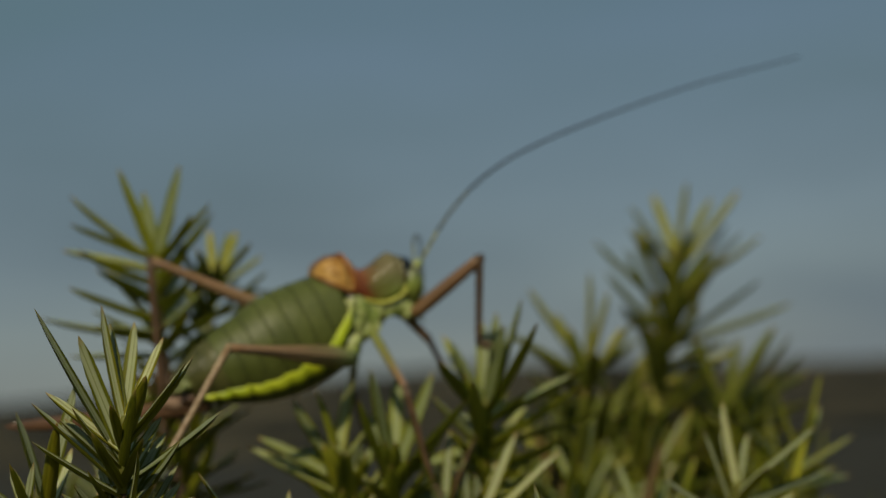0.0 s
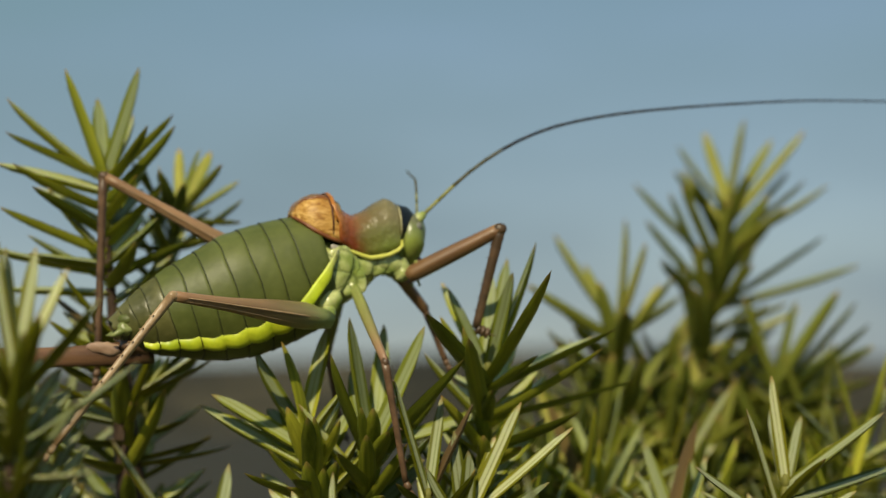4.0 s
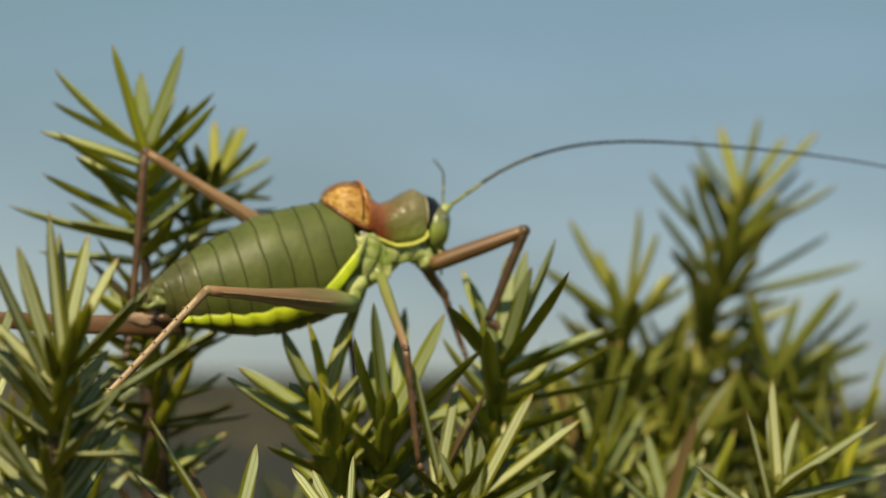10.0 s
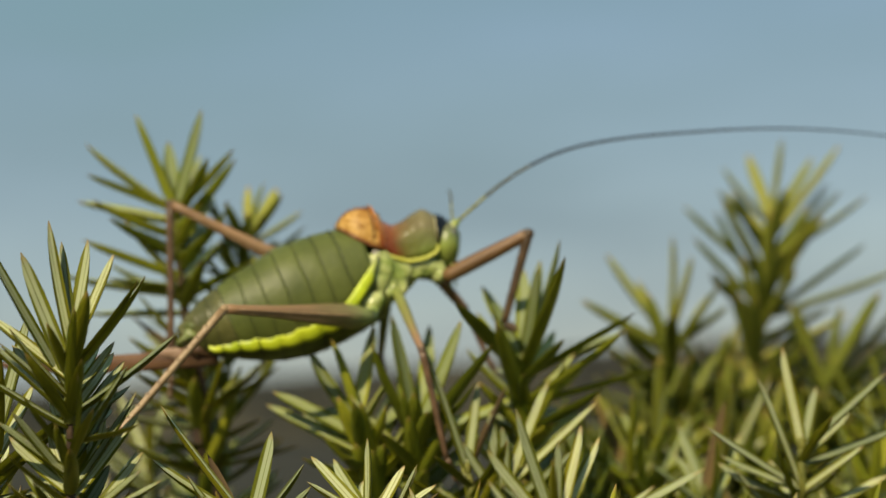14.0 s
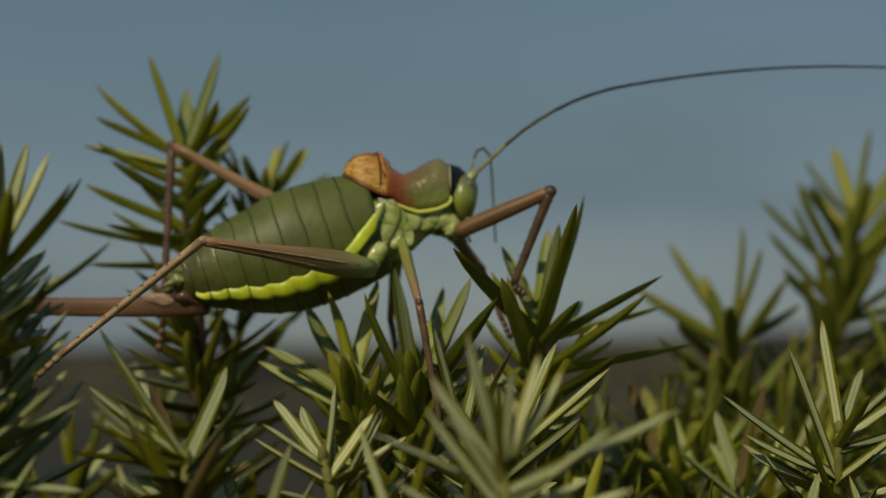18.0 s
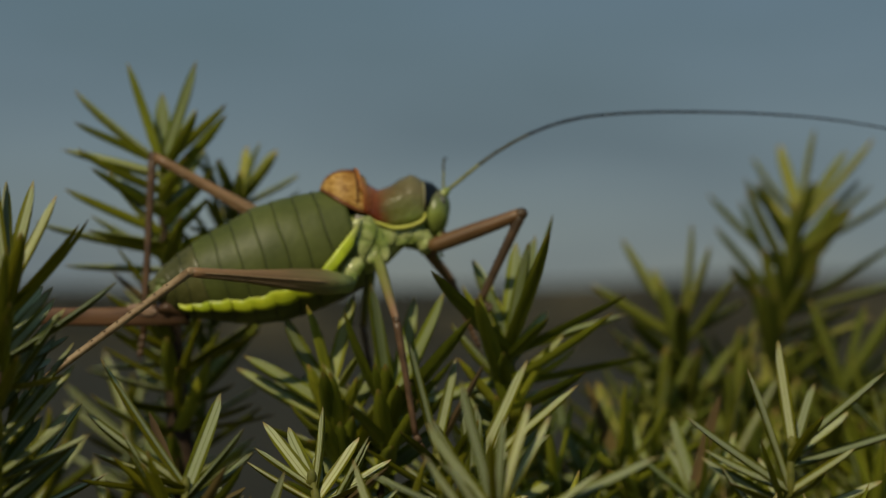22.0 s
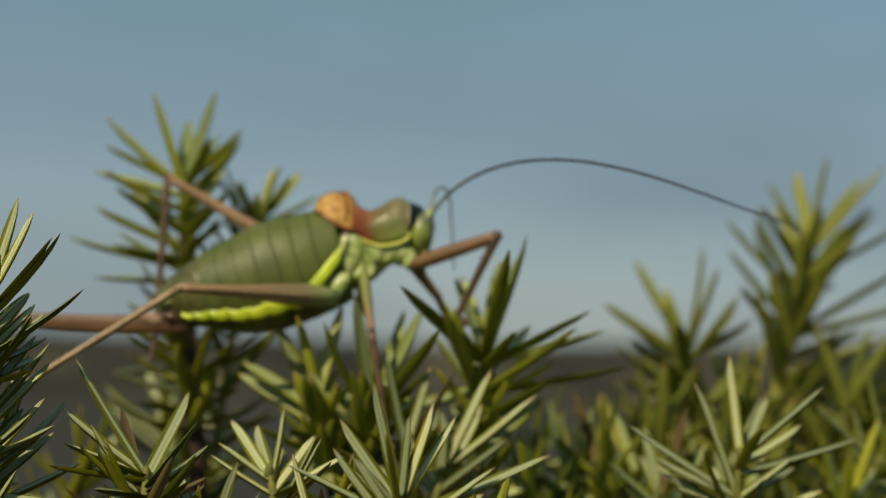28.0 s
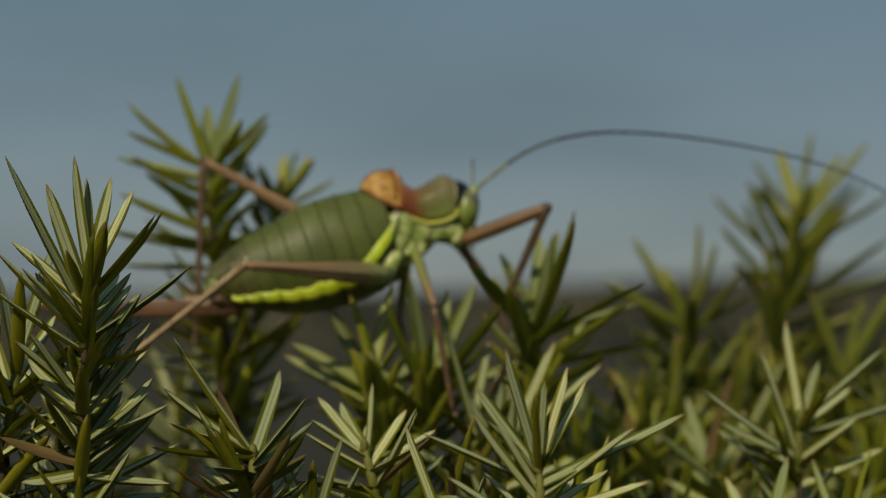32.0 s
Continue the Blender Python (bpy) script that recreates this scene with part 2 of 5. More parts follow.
M_REAR = mottled("abdomen_rear_olive", (0.058, 0.060, 0.014), (0.135, 0.130, 0.042), 420, 0.33, 0.5, 0.5, fine=5)
M_BELLY = mottled("belly_green", (0.07, 0.080, 0.014), (0.125, 0.135, 0.028), 400, 0.45, 0.4, 0.15)
M_FLAP = mottled("tail_green", (0.11, 0.14, 0.03), (0.30, 0.32, 0.11), 600, 0.35, 0.5, 0.4)
M_OVI_BASE = mottled("ovipositor_base_brown", (0.035, 0.02, 0.012), (0.14, 0.075, 0.04), 500, 0.15, 0.6, 0.5)
M_VALVE = mottled("ovipositor_valve", (0.20, 0.11, 0.065), (0.42, 0.28, 0.19), 420, 0.07, 0.8, 0.5, fine=3)
M_YELLOW = mottled("bright_yellow", (0.33, 0.43, 0.014), (0.60, 0.65, 0.03), 520, 0.4, 0.45, 0.15, sub=0.1)
M_SEAM = mottled("dark_membrane", (0.012, 0.016, 0.008), (0.03, 0.035, 0.016), 700, 0.5, 0.4, 0.2)
M_BLACK = mottled("black_cuticle", (0.004, 0.005, 0.007), (0.012, 0.013, 0.016), 500, 0.3, 0.5, 0.1)


def creased(name, low, high, cells):
    """Soft skin in small plates with darker creases between them; cells: plates per metre."""
    m, n, l, b = material(name, 0.24, 0.55, 0.1)
    tc = n.new("ShaderNodeTexCoord")
    no = n.new("ShaderNodeTexNoise")
    no.inputs["Scale"].default_value, no.inputs["Detail"].default_value = cells * 1.3, 4
    l.new(tc.outputs["Object"], no.inputs["Vector"])
    warp = n.new("ShaderNodeVectorMath")
    warp.operation = "MULTIPLY_ADD"
    warp.inputs[1].default_value = (0.9 / cells,) * 3
    l.new(no.outputs["Color"], warp.inputs[0])
    l.new(tc.outputs["Object"], warp.inputs[2])
    vo = n.new("ShaderNodeTexVoronoi")
    vo.feature = "DISTANCE_TO_EDGE"
    vo.inputs["Scale"].default_value = cells
    l.new(warp.outputs["Vector"], vo.inputs["Vector"])
    r = ramp(n, [(0.36, low), (0.66, high)])
    l.new(no.outputs["Fac"], r.inputs["Fac"])
    crease = ramp(n, [(0.0, (0.45, 0.48, 0.38)), (0.08, (0.9, 0.9, 0.86)), (0.25, (1, 1, 1))])
    l.new(vo.outputs["Distance"], crease.inputs["Fac"])
    mx = n.new("ShaderNodeMix")
    mx.data_type, mx.blend_type = "RGBA", "MULTIPLY"
    mx.inputs["Factor"].default_value = 1.0
    l.new(r.outputs["Color"], mx.inputs["A"])
    l.new(crease.outputs["Color"], mx.inputs["B"])
    l.new(mx.outputs["Result"], b.inputs["Base Color"])
    hgt = ramp(n, [(0.0, (0, 0, 0)), (0.3, (1, 1, 1))])
    l.new(vo.outputs["Distance"], hgt.inputs["Fac"])
    bp = n.new("ShaderNodeBump")
    bp.inputs["Strength"].default_value, bp.inputs["Distance"].default_value = 0.32, 0.0003
    l.new(hgt.outputs["Color"], bp.inputs["Height"])
    l.new(bp.outputs["Normal"], b.inputs["Normal"])
    return m


M_THORAX = creased("thorax_green", (0.27, 0.34, 0.07), (0.60, 0.62, 0.27), 430)
M_WHITE = mottled("pale_membrane", (0.34, 0.31, 0.25), (0.6, 0.56, 0.47), 800, 0.5, 0.4, 0.2)


def pronotum_material():
    """Glossy wrinkled shell: orange rear, olive front, red-brown lower rear and green lower front."""
    m, n, l, b = material("pronotum_shell", 0.25, 0.5, 0.05)
    tc = n.new("ShaderNodeTexCoord")
    sep = n.new("ShaderNodeSeparateXYZ")
    l.new(tc.outputs["Object"], sep.inputs[0])
    no = n.new("ShaderNodeTexNoise")
    no.inputs["Scale"].default_value, no.inputs["Detail"].default_value = 640, 8
    l.new(tc.outputs["Object"], no.inputs["Vector"])

    def place(axis, a, c, wob):
        mr = n.new("ShaderNodeMapRange")
        mr.inputs["From Min"].default_value, mr.inputs["From Max"].default_value = a * MM, c * MM
        l.new(sep.outputs[axis], mr.inputs["Value"])
        ma = n.new("ShaderNodeMath")
        ma.operation = "MULTIPLY_ADD"
        ma.inputs[1].default_value = wob
        l.new(no.outputs["Fac"], ma.inputs[0])
        l.new(mr.outputs["Result"], ma.inputs[2])
        return ma.outputs[0]

    def mixed(kind, fac, a, c):
        x = n.new("ShaderNodeMix")
        x.data_type, x.blend_type = "RGBA", kind
        if isinstance(fac, float):
            x.inputs["Factor"].default_value = fac
        else:
            l.new(fac, x.inputs["Factor"])
        l.new(a, x.inputs["A"])
        l.new(c, x.inputs["B"])
        return x.outputs["Result"]

    fx = place("X", -7.3, 0.1, 0.24)
    top = ramp(n, [(0.0, (0.52, 0.22, 0.035)), (0.40, (0.48, 0.18, 0.032)), (0.54, (0.33, 0.10, 0.027)), (0.68, (0.20, 0.115, 0.042)), (0.82, (0.165, 0.13, 0.05)), (1.0, (0.21, 0.18, 0.085))])
    low = ramp(n, [(0.0, (0.24, 0.07, 0.018)), (0.40, (0.22, 0.045, 0.015)), (0.58, (0.20, 0.05, 0.018)), (0.72, (0.15, 0.13, 0.03)), (1.0, (0.20, 0.24, 0.05))])
    l.new(fx, top.inputs["Fac"])
    l.new(fx, low.inputs["Fac"])
    fz = place("Z", -1.2, -5.4, 0.2)
    zr = ramp(n, [(0.3, (0, 0, 0)), (0.85, (1, 1, 1))])
    l.new(fz, zr.inputs["Fac"])
    col = mixed("MIX", zr.outputs["Color"], top.outputs["Color"], low.outputs["Color"])
    vo = n.new("ShaderNodeTexVoronoi")
    vo.inputs["Scale"].default_value = 2300
    l.new(tc.outputs["Object"], vo.inputs["Vector"])
    pits = ramp(n, [(0.1, (1.15, 1.12, 1.1)), (0.6, (0.72, 0.70, 0.66))])
    l.new(vo.outputs["Distance"], pits.inputs["Fac"])
    col = mixed("MULTIPLY", 0.35, col, pits.outputs["Color"])
    l.new(col, b.inputs["Base Color"])
    bp = n.new("ShaderNodeBump")
    bp.inputs["Strength"].default_value, bp.inputs["Distance"].default_value = 0.34, 0.00012
    bp.invert = True
    l.new(vo.outputs["Distance"], bp.inputs["Height"])
    b2 = n.new("ShaderNodeBump")
    b2.inputs["Strength"].default_value, b2.inputs["Distance"].default_value = 0.55, 0.0004
    l.new(no.outputs["Fac"], b2.inputs["Height"])
    l.new(bp.outputs["Normal"], b2.inputs["Normal"])
    l.new(b2.outputs["Normal"], b.inputs["Normal"])
    return m


M_PRONOTUM = pronotum_material()
M_HEAD = along("head_green", [(0.0, (0.22, 0.26, 0.05)), (0.40, (0.26, 0.31, 0.06)), (0.60, (0.18, 0.22, 0.07)), (0.74, (0.16, 0.165, 0.085)), (1.0, (0.15, 0.145, 0.10))], -6.0, -0.8, axis="Z", rough=0.33, scale=420)
M_EYE = mottled("grey_eye", (0.10, 0.10, 0.085), (0.2, 0.2, 0.16), 900, 0.08, 0.8, 0.0)
M_FEMUR = along("hind_femur", [(0.0, (0.30, 0.36, 0.14)), (0.09, (0.23, 0.26, 0.09)), (0.22, (0.235, 0.19, 0.08)), (0.5, (0.265, 0.165, 0.08)), (1.0, (0.30, 0.17, 0.085))], 0, 16, scale=500, wob=0.35)
M_RIDGE = mottled("femur_ridge", (0.22, 0.13, 0.06), (0.40, 0.27, 0.15), 800, 0.35, 0.5, 0.25)
M_FORE = along("fore_femur", [(0.0, (0.20, 0.11, 0.045)), (0.4, (0.17, 0.092, 0.042)), (0.85, (0.19, 0.10, 0.045)), (1.0, (0.34, 0.19, 0.08))], 0, 10)
M_MID = along("middle_femur", [(0.0, (0.24, 0.28, 0.07)), (0.6, (0.24, 0.22, 0.07)), (1.0, (0.28, 0.16, 0.09))], 0, 9)
M_TIBIA = mottled("tibia_brown", (0.055, 0.032, 0.018), (0.17, 0.095, 0.05), 700, 0.4, 0.45, 0.25)
M_FTIBIA = mottled("fore_tibia_brown", (0.035, 0.024, 0.014), (0.12, 0.07, 0.036), 700, 0.4, 0.4, 0.3)
M_HTIBIA = mottled("hind_tibia_tan", (0.22, 0.13, 0.06), (0.42, 0.29, 0.16), 700, 0.4, 0.45, 0.25)
M_OVI = along("ovipositor_brown", [(0.0, (0.08, 0.045, 0.025)), (0.4, (0.18, 0.095, 0.05)), (1.0, (0.15, 0.08, 0.045))], 0, 20, rough=0.22)


def tegmen_material(name, k):
    """Leathery wing cover with fine branching veins; k: its tone."""
    m, n, l, b = material(name, 0.42, 0.3)
    tc = n.new("ShaderNodeTexCoord")
    mp = n.new("ShaderNodeMapping")
    mp.inputs["Scale"].default_value = (0.34, 1.0, 1.0)
    mp.inputs["Rotation"].default_value = (0.0, radians(38), 0.0)
    l.new(tc.outputs["Object"], mp.inputs["Vector"])
    fine = n.new("ShaderNodeTexNoise")
    fine.inputs["Scale"].default_value, fine.inputs["Detail"].default_value, fine.inputs["Distortion"].default_value = 2600, 4, 1.2
    l.new(mp.outputs["Vector"], fine.inputs["Vector"])
    r = ramp(n, [(0.34, (0.21 * k, 0.082 * k, 0.018)), (0.44, (0.44 * k, 0.23 * k, 0.05)), (0.62, (0.62 * k, 0.39 * k, 0.125 * k))])
    l.new(fine.outputs["Fac"], r.inputs["Fac"])
    no = n.new("ShaderNodeTexNoise")
    no.inputs["Scale"].default_value = 420
    l.new(tc.outputs["Object"], no.inputs["Vector"])
    stain = ramp(n, [(0.35, (0.58, 0.40, 0.28)), (0.58, (1, 1, 1))])
    l.new(no.outputs["Fac"], stain.inputs["Fac"])
    mx = n.new("ShaderNodeMix")
    mx.data_type, mx.blend_type = "RGBA", "MULTIPLY"
    mx.inputs["Factor"].default_value = 0.7
    l.new(r.outputs["Color"], mx.inputs["A"])
    l.new(stain.outputs["Color"], mx.inputs["B"])
    l.new(mx.outputs["Result"], b.inputs["Base Color"])
    bp = n.new("ShaderNodeBump")
    bp.inputs["Strength"].default_value, bp.inputs["Distance"].default_value = 0.55, 0.00022
    l.new(fine.outputs["Fac"], bp.inputs["Height"])
    l.new(bp.outputs["Normal"], b.inputs["Normal"])
    return m


M_TEGMEN = tegmen_material("tegmen_veined", 1.12)
M_TEGMEN_TOP = tegmen_material("tegmen_back_veined", 0.5)
M_GROUND = mottled("dry_scrub_ground", (0.014, 0.0125, 0.0075), (0.050, 0.043, 0.026), 0.6, 0.9, 0.2, 0.0, fine=12)
M_HILL = mottled("wooded_hillside", (0.019, 0.018, 0.0125), (0.16, 0.13, 0.075), 0.02, 0.95, 0.1, 0.0, fine=5, span=(0.63, 0.9))


# ---- mesh helpers ----
def mesh_of(name, bm, mats, smooth=True):
    """A mesh from a bmesh in mm."""
    bmesh.ops.scale(bm, vec=(MM, MM, MM), verts=bm.verts)
    bmesh.ops.recalc_face_normals(bm, faces=bm.faces)
    me = bpy.data.meshes.new(name)
    bm.to_mesh(me)
    bm.free()
    for m in (mats if isinstance(mats, (list, tuple)) else [mats]):
        me.materials.append(m)
    if smooth:
        me.polygons.foreach_set("use_smooth", [True] * len(me.polygons))
    return me


def part(name, bm, mats, parent, label="", m=None):
    ob = new(name, mesh_of(name, bm, mats))
    ob.parent = parent
    if m is not None:
        ob.matrix_basis = m
    if label:
        tagged(ob, label)
    return ob


def frames_along(pts, up=Vector((0, 0, 1))):
    out = []
    for i, p in enumerate(pts):
        t = (pts[min(i + 1, len(pts) - 1)] - pts[max(i - 1, 0)]).normalized()
        side = t.cross(up)
        side = side.normalized() if side.length > 1e-4 else Vector((0, 1, 0))
        out.append((t, side, side.cross(t).normalized()))
    return out


def tube(bm, pts, radii, seg=10, flat=1.0, mat=0, caps=True, up=Vector((0, 0, 1))):
    """A tapering tube along pts (mm). flat: its width against its height."""
    pts = [Vector(p) for p in pts]
    rings = []
    for p, (t, s, u), r in zip(pts, frames_along(pts, up), radii):
        rings.append([bm.verts.new(p + s * (math.cos(a) * r * flat) + u * (math.sin(a) * r))
                      for a in (2 * math.pi * k / seg for k in range(seg))])
    for a, b in zip(rings, rings[1:]):
        for k in range(seg):
            f = bm.faces.new((a[k], a[(k + 1) % seg], b[(k + 1) % seg], b[k]))
            f.material_index = mat
    if caps:
        for ring, p in ((rings[0], pts[0]), (rings[-1], pts[-1])):
            c = bm.verts.new(p)
            for k in range(seg):
                bm.faces.new((ring[k], ring[(k + 1) % seg], c)).material_index = mat
    return rings


def blob(bm, centre, radii, turn=(0, 0, 0), seg=16, rings=10, mat=0):
    m = Matrix.Translation(centre) @ Euler([radians(a) for a in turn]).to_matrix().to_4x4() @ Matrix.Diagonal((*radii, 1))
    made = bmesh.ops.create_uvsphere(bm, u_segments=seg, v_segments=rings, radius=1, matrix=m)
    for f in {f for v in made["verts"] for f in v.link_faces}:
        f.material_index = mat


def lerp(xs, ys, x):
    return float(np.interp(x, xs, ys))


def aim(a, b, up=(0, 0, 1)):
    """A pose in metres at a (mm) whose x axis points to b and whose z axis leans to up."""
    a, b = Vector(a), Vector(b)
    x = (b - a).normalized()
    y = Vector(up).cross(x)
    y = y.normalized() if y.length > 1e-4 else Vector((0, 1, 0))
    m = Matrix((x, y, x.cross(y))).transposed().to_4x4()
    m.translation = a * MM
    return m


# ---- ground and distance ----
def ground():
    bm = bmesh.new()
    rings = [0.0, 0.5, 1.2, 3, 8, 20, 60, 180, 500, 1200, 2600, 4600]
    seg = 64
    rows = []
    for r in rings:
        row = []
        for k in range(seg):
            a = 2 * math.pi * k / seg
            x, y = r * math.cos(a), r * math.sin(a)
            z = -0.46 + noise.noise(Vector((x * 0.3, y * 0.3, 0))) * min(0.12, r * 0.05) - min(r, 60) * 0.035
            row.append(bm.verts.new((x * 1000, y * 1000, z * 1000)))
        rows.append(row)
    for a, b in zip(rows[1:], rows[2:]):
        for k in range(seg):
            bm.faces.new((a[k], a[(k + 1) % seg], b[(k + 1) % seg], b[k]))
    c = bm.verts.new((0, 0, -460))
    for k in range(seg):
        bm.faces.new((rows[1][k], rows[1][(k + 1) % seg], c))
    bmesh.ops.delete(bm, geom=rows[0], context="VERTS")
    ob = new("ground", mesh_of("ground", bm, M_GROUND))
    tagged(ob, "dry brown scrubby ground sloping away", "ground", kind="structure")


RISE = 9.0     # bearing of a rise in the ridge, degrees to the right of straight ahead


def hills():
    """Two wooded ridges that ring the place."""
    for name, dist, high, seed in (("backdrop", 900, 24, 3), ("backdrop_far", 2200, 62, 8)):
        bm = bmesh.new()
        seg = 240
        rows = []
        for j, (dr, h) in enumerate(((-0.62, -0.35), (-0.35, 0.25), (-0.15, 0.75), (0, 1.0), (0.2, 0.7))):
            row = []
            for k in range(seg):
                a = 2 * math.pi * k / seg
                n1 = noise.noise(Vector((math.cos(a) * 5.5, math.sin(a) * 5.5, seed)))
                n2 = noise.noise(Vector((math.cos(a) * 16, math.sin(a) * 16, seed + j * 0.4)))
                r = dist * (1 + dr + 0.05 * n2)
                z = high * h * (1 + 0.26 * n1 + 0.12 * n2 + 0.34 * math.exp(-((math.degrees(a) - RISE) / 6.0) ** 2)) if h > 0 else -8
                row.append(bm.verts.new((r * math.sin(a) * 1000, r * math.cos(a) * 1000, z * 1000)))
            rows.append(row)
        for a, b in zip(rows, rows[1:]):
            for k in range(seg):
                bm.faces.new((a[k], a[(k + 1) % seg], b[(k + 1) % seg], b[k]))
        tagged(new(name, mesh_of(name, bm, M_HILL)), "dark wooded hills on the horizon", "hills", kind="structure")


ground()
hills()

# ---- juniper ----
SWAYING = []


def needle_mesh(name, curve, mats, seed, blunt=False):
    """An awl-shaped needle, 1 mm long and 1 mm wide, to be scaled: nearly parallel sides, a short sharp point,
    a rounded keel below and a shallow pale channel above."""
    rnd = random.Random(seed)
    bm = bmesh.new()
    wide = (0.70, 0.88, 0.98, 1.0, 0.95, 0.76, 0.44, 0.03) if blunt else (0.74, 0.92, 1.0, 0.99, 0.88, 0.64, 0.33, 0.02)
    side = rnd.uniform(-0.22, 0.22)
    tops, keels = [], []
    for x, w in zip((0.0, 0.07, 0.22, 0.45, 0.68, 0.84, 0.94, 1.0), wide):
        z, y0 = curve * x * x, side * x * x
        w *= 0.5 * (1 + rnd.uniform(-0.04, 0.04))
        tops.append([bm.verts.new((x, y0 + y * w, z + h * w)) for y, h in ((-1, 0.04), (0, -0.16), (1, 0.04))])
        keels.append([bm.verts.new((x, y0 + y * w, z + h * w)) for y, h in ((-1, 0.0), (-0.66, -0.52), (0, -0.80), (0.66, -0.52), (1, 0.0))])
    for rows, mat in ((tops, 1), (keels, 0)):
        for a, b in zip(rows, rows[1:]):
            for k in range(len(a) - 1):
                bm.faces.new((a[k], a[k + 1], b[k + 1], b[k]) if mat == 0 else (a[k + 1], a[k], b[k], b[k + 1])).material_index = mat
    me = bpy.data.meshes.new(name)
    bmesh.ops.scale(bm, vec=(MM, MM, MM), verts=bm.verts)
    bm.to_mesh(me)
    bm.free()
    for m in mats:
        me.materials.append(m)
    me.polygons.foreach_set("use_smooth", [True] * len(me.polygons))
    return me


CURVES = (0.0, 0.35, -0.3, 0.15, 0.6, -0.15)
GREEN_NEEDLES = [needle_mesh("needle", c, [M_NEEDLE, M_BAND], i) for i, c in enumerate(CURVES)]
YELLOW_NEEDLES = [needle_mesh("needle", c, [M_NEEDLE_WARM, M_BAND_WARM], 10 + i, True) for i, c in enumerate(CURVES)]
FRESH_NEEDLES = [needle_mesh("needle", c, [M_NEEDLE_FRESH, M_BAND_FRESH], 20 + i) for i, c in enumerate(CURVES)]
BROWN_NEEDLES = [needle_mesh("needle", c, [M_NEEDLE_BROWN, M_NEEDLE_BROWN], 30 + i) for i, c in enumerate(CURVES)]
TONES = (GREEN_NEEDLES, YELLOW_NEEDLES, FRESH_NEEDLES)


def add_needle(parent, base, tip, stem_dir, width, warm, rnd, face=0.0, brown=0.012):
    """One needle from base to tip (mm, in the sprig's space)."""
    ln = (tip - base).length
    up = stem_dir * (1 - face) + Vector((0, -face, 0.2 * face)) + Vector((rnd.uniform(-0.3, 0.3), rnd.uniform(-0.3, 0.3), rnd.uniform(-0.2, 0.2)))
    m = aim(base, tip, up)
    ob = new("needle", rnd.choice(BROWN_NEEDLES if warm != 1 and rnd.random() < brown else TONES[warm]))
    ob.parent = parent
    ob.matrix_basis = m @ Matrix.Diagonal((ln, width, width, 1))
    return ob


def stem_at(pts, s):
    """Place and direction at the share s of a polyline's length."""
    seg = [(b - a).length for a, b in zip(pts, pts[1:])]
    d = max(0.0, min(1.0, s)) * sum(seg)
    for a, b, g in zip(pts, pts[1:], seg):
        if d <= g:
            return a.lerp(b, d / g), (b - a).normalized()
        d -= g
    return pts[-1], (pts[-1] - pts[-2]).normalized()


COUNT = [0]


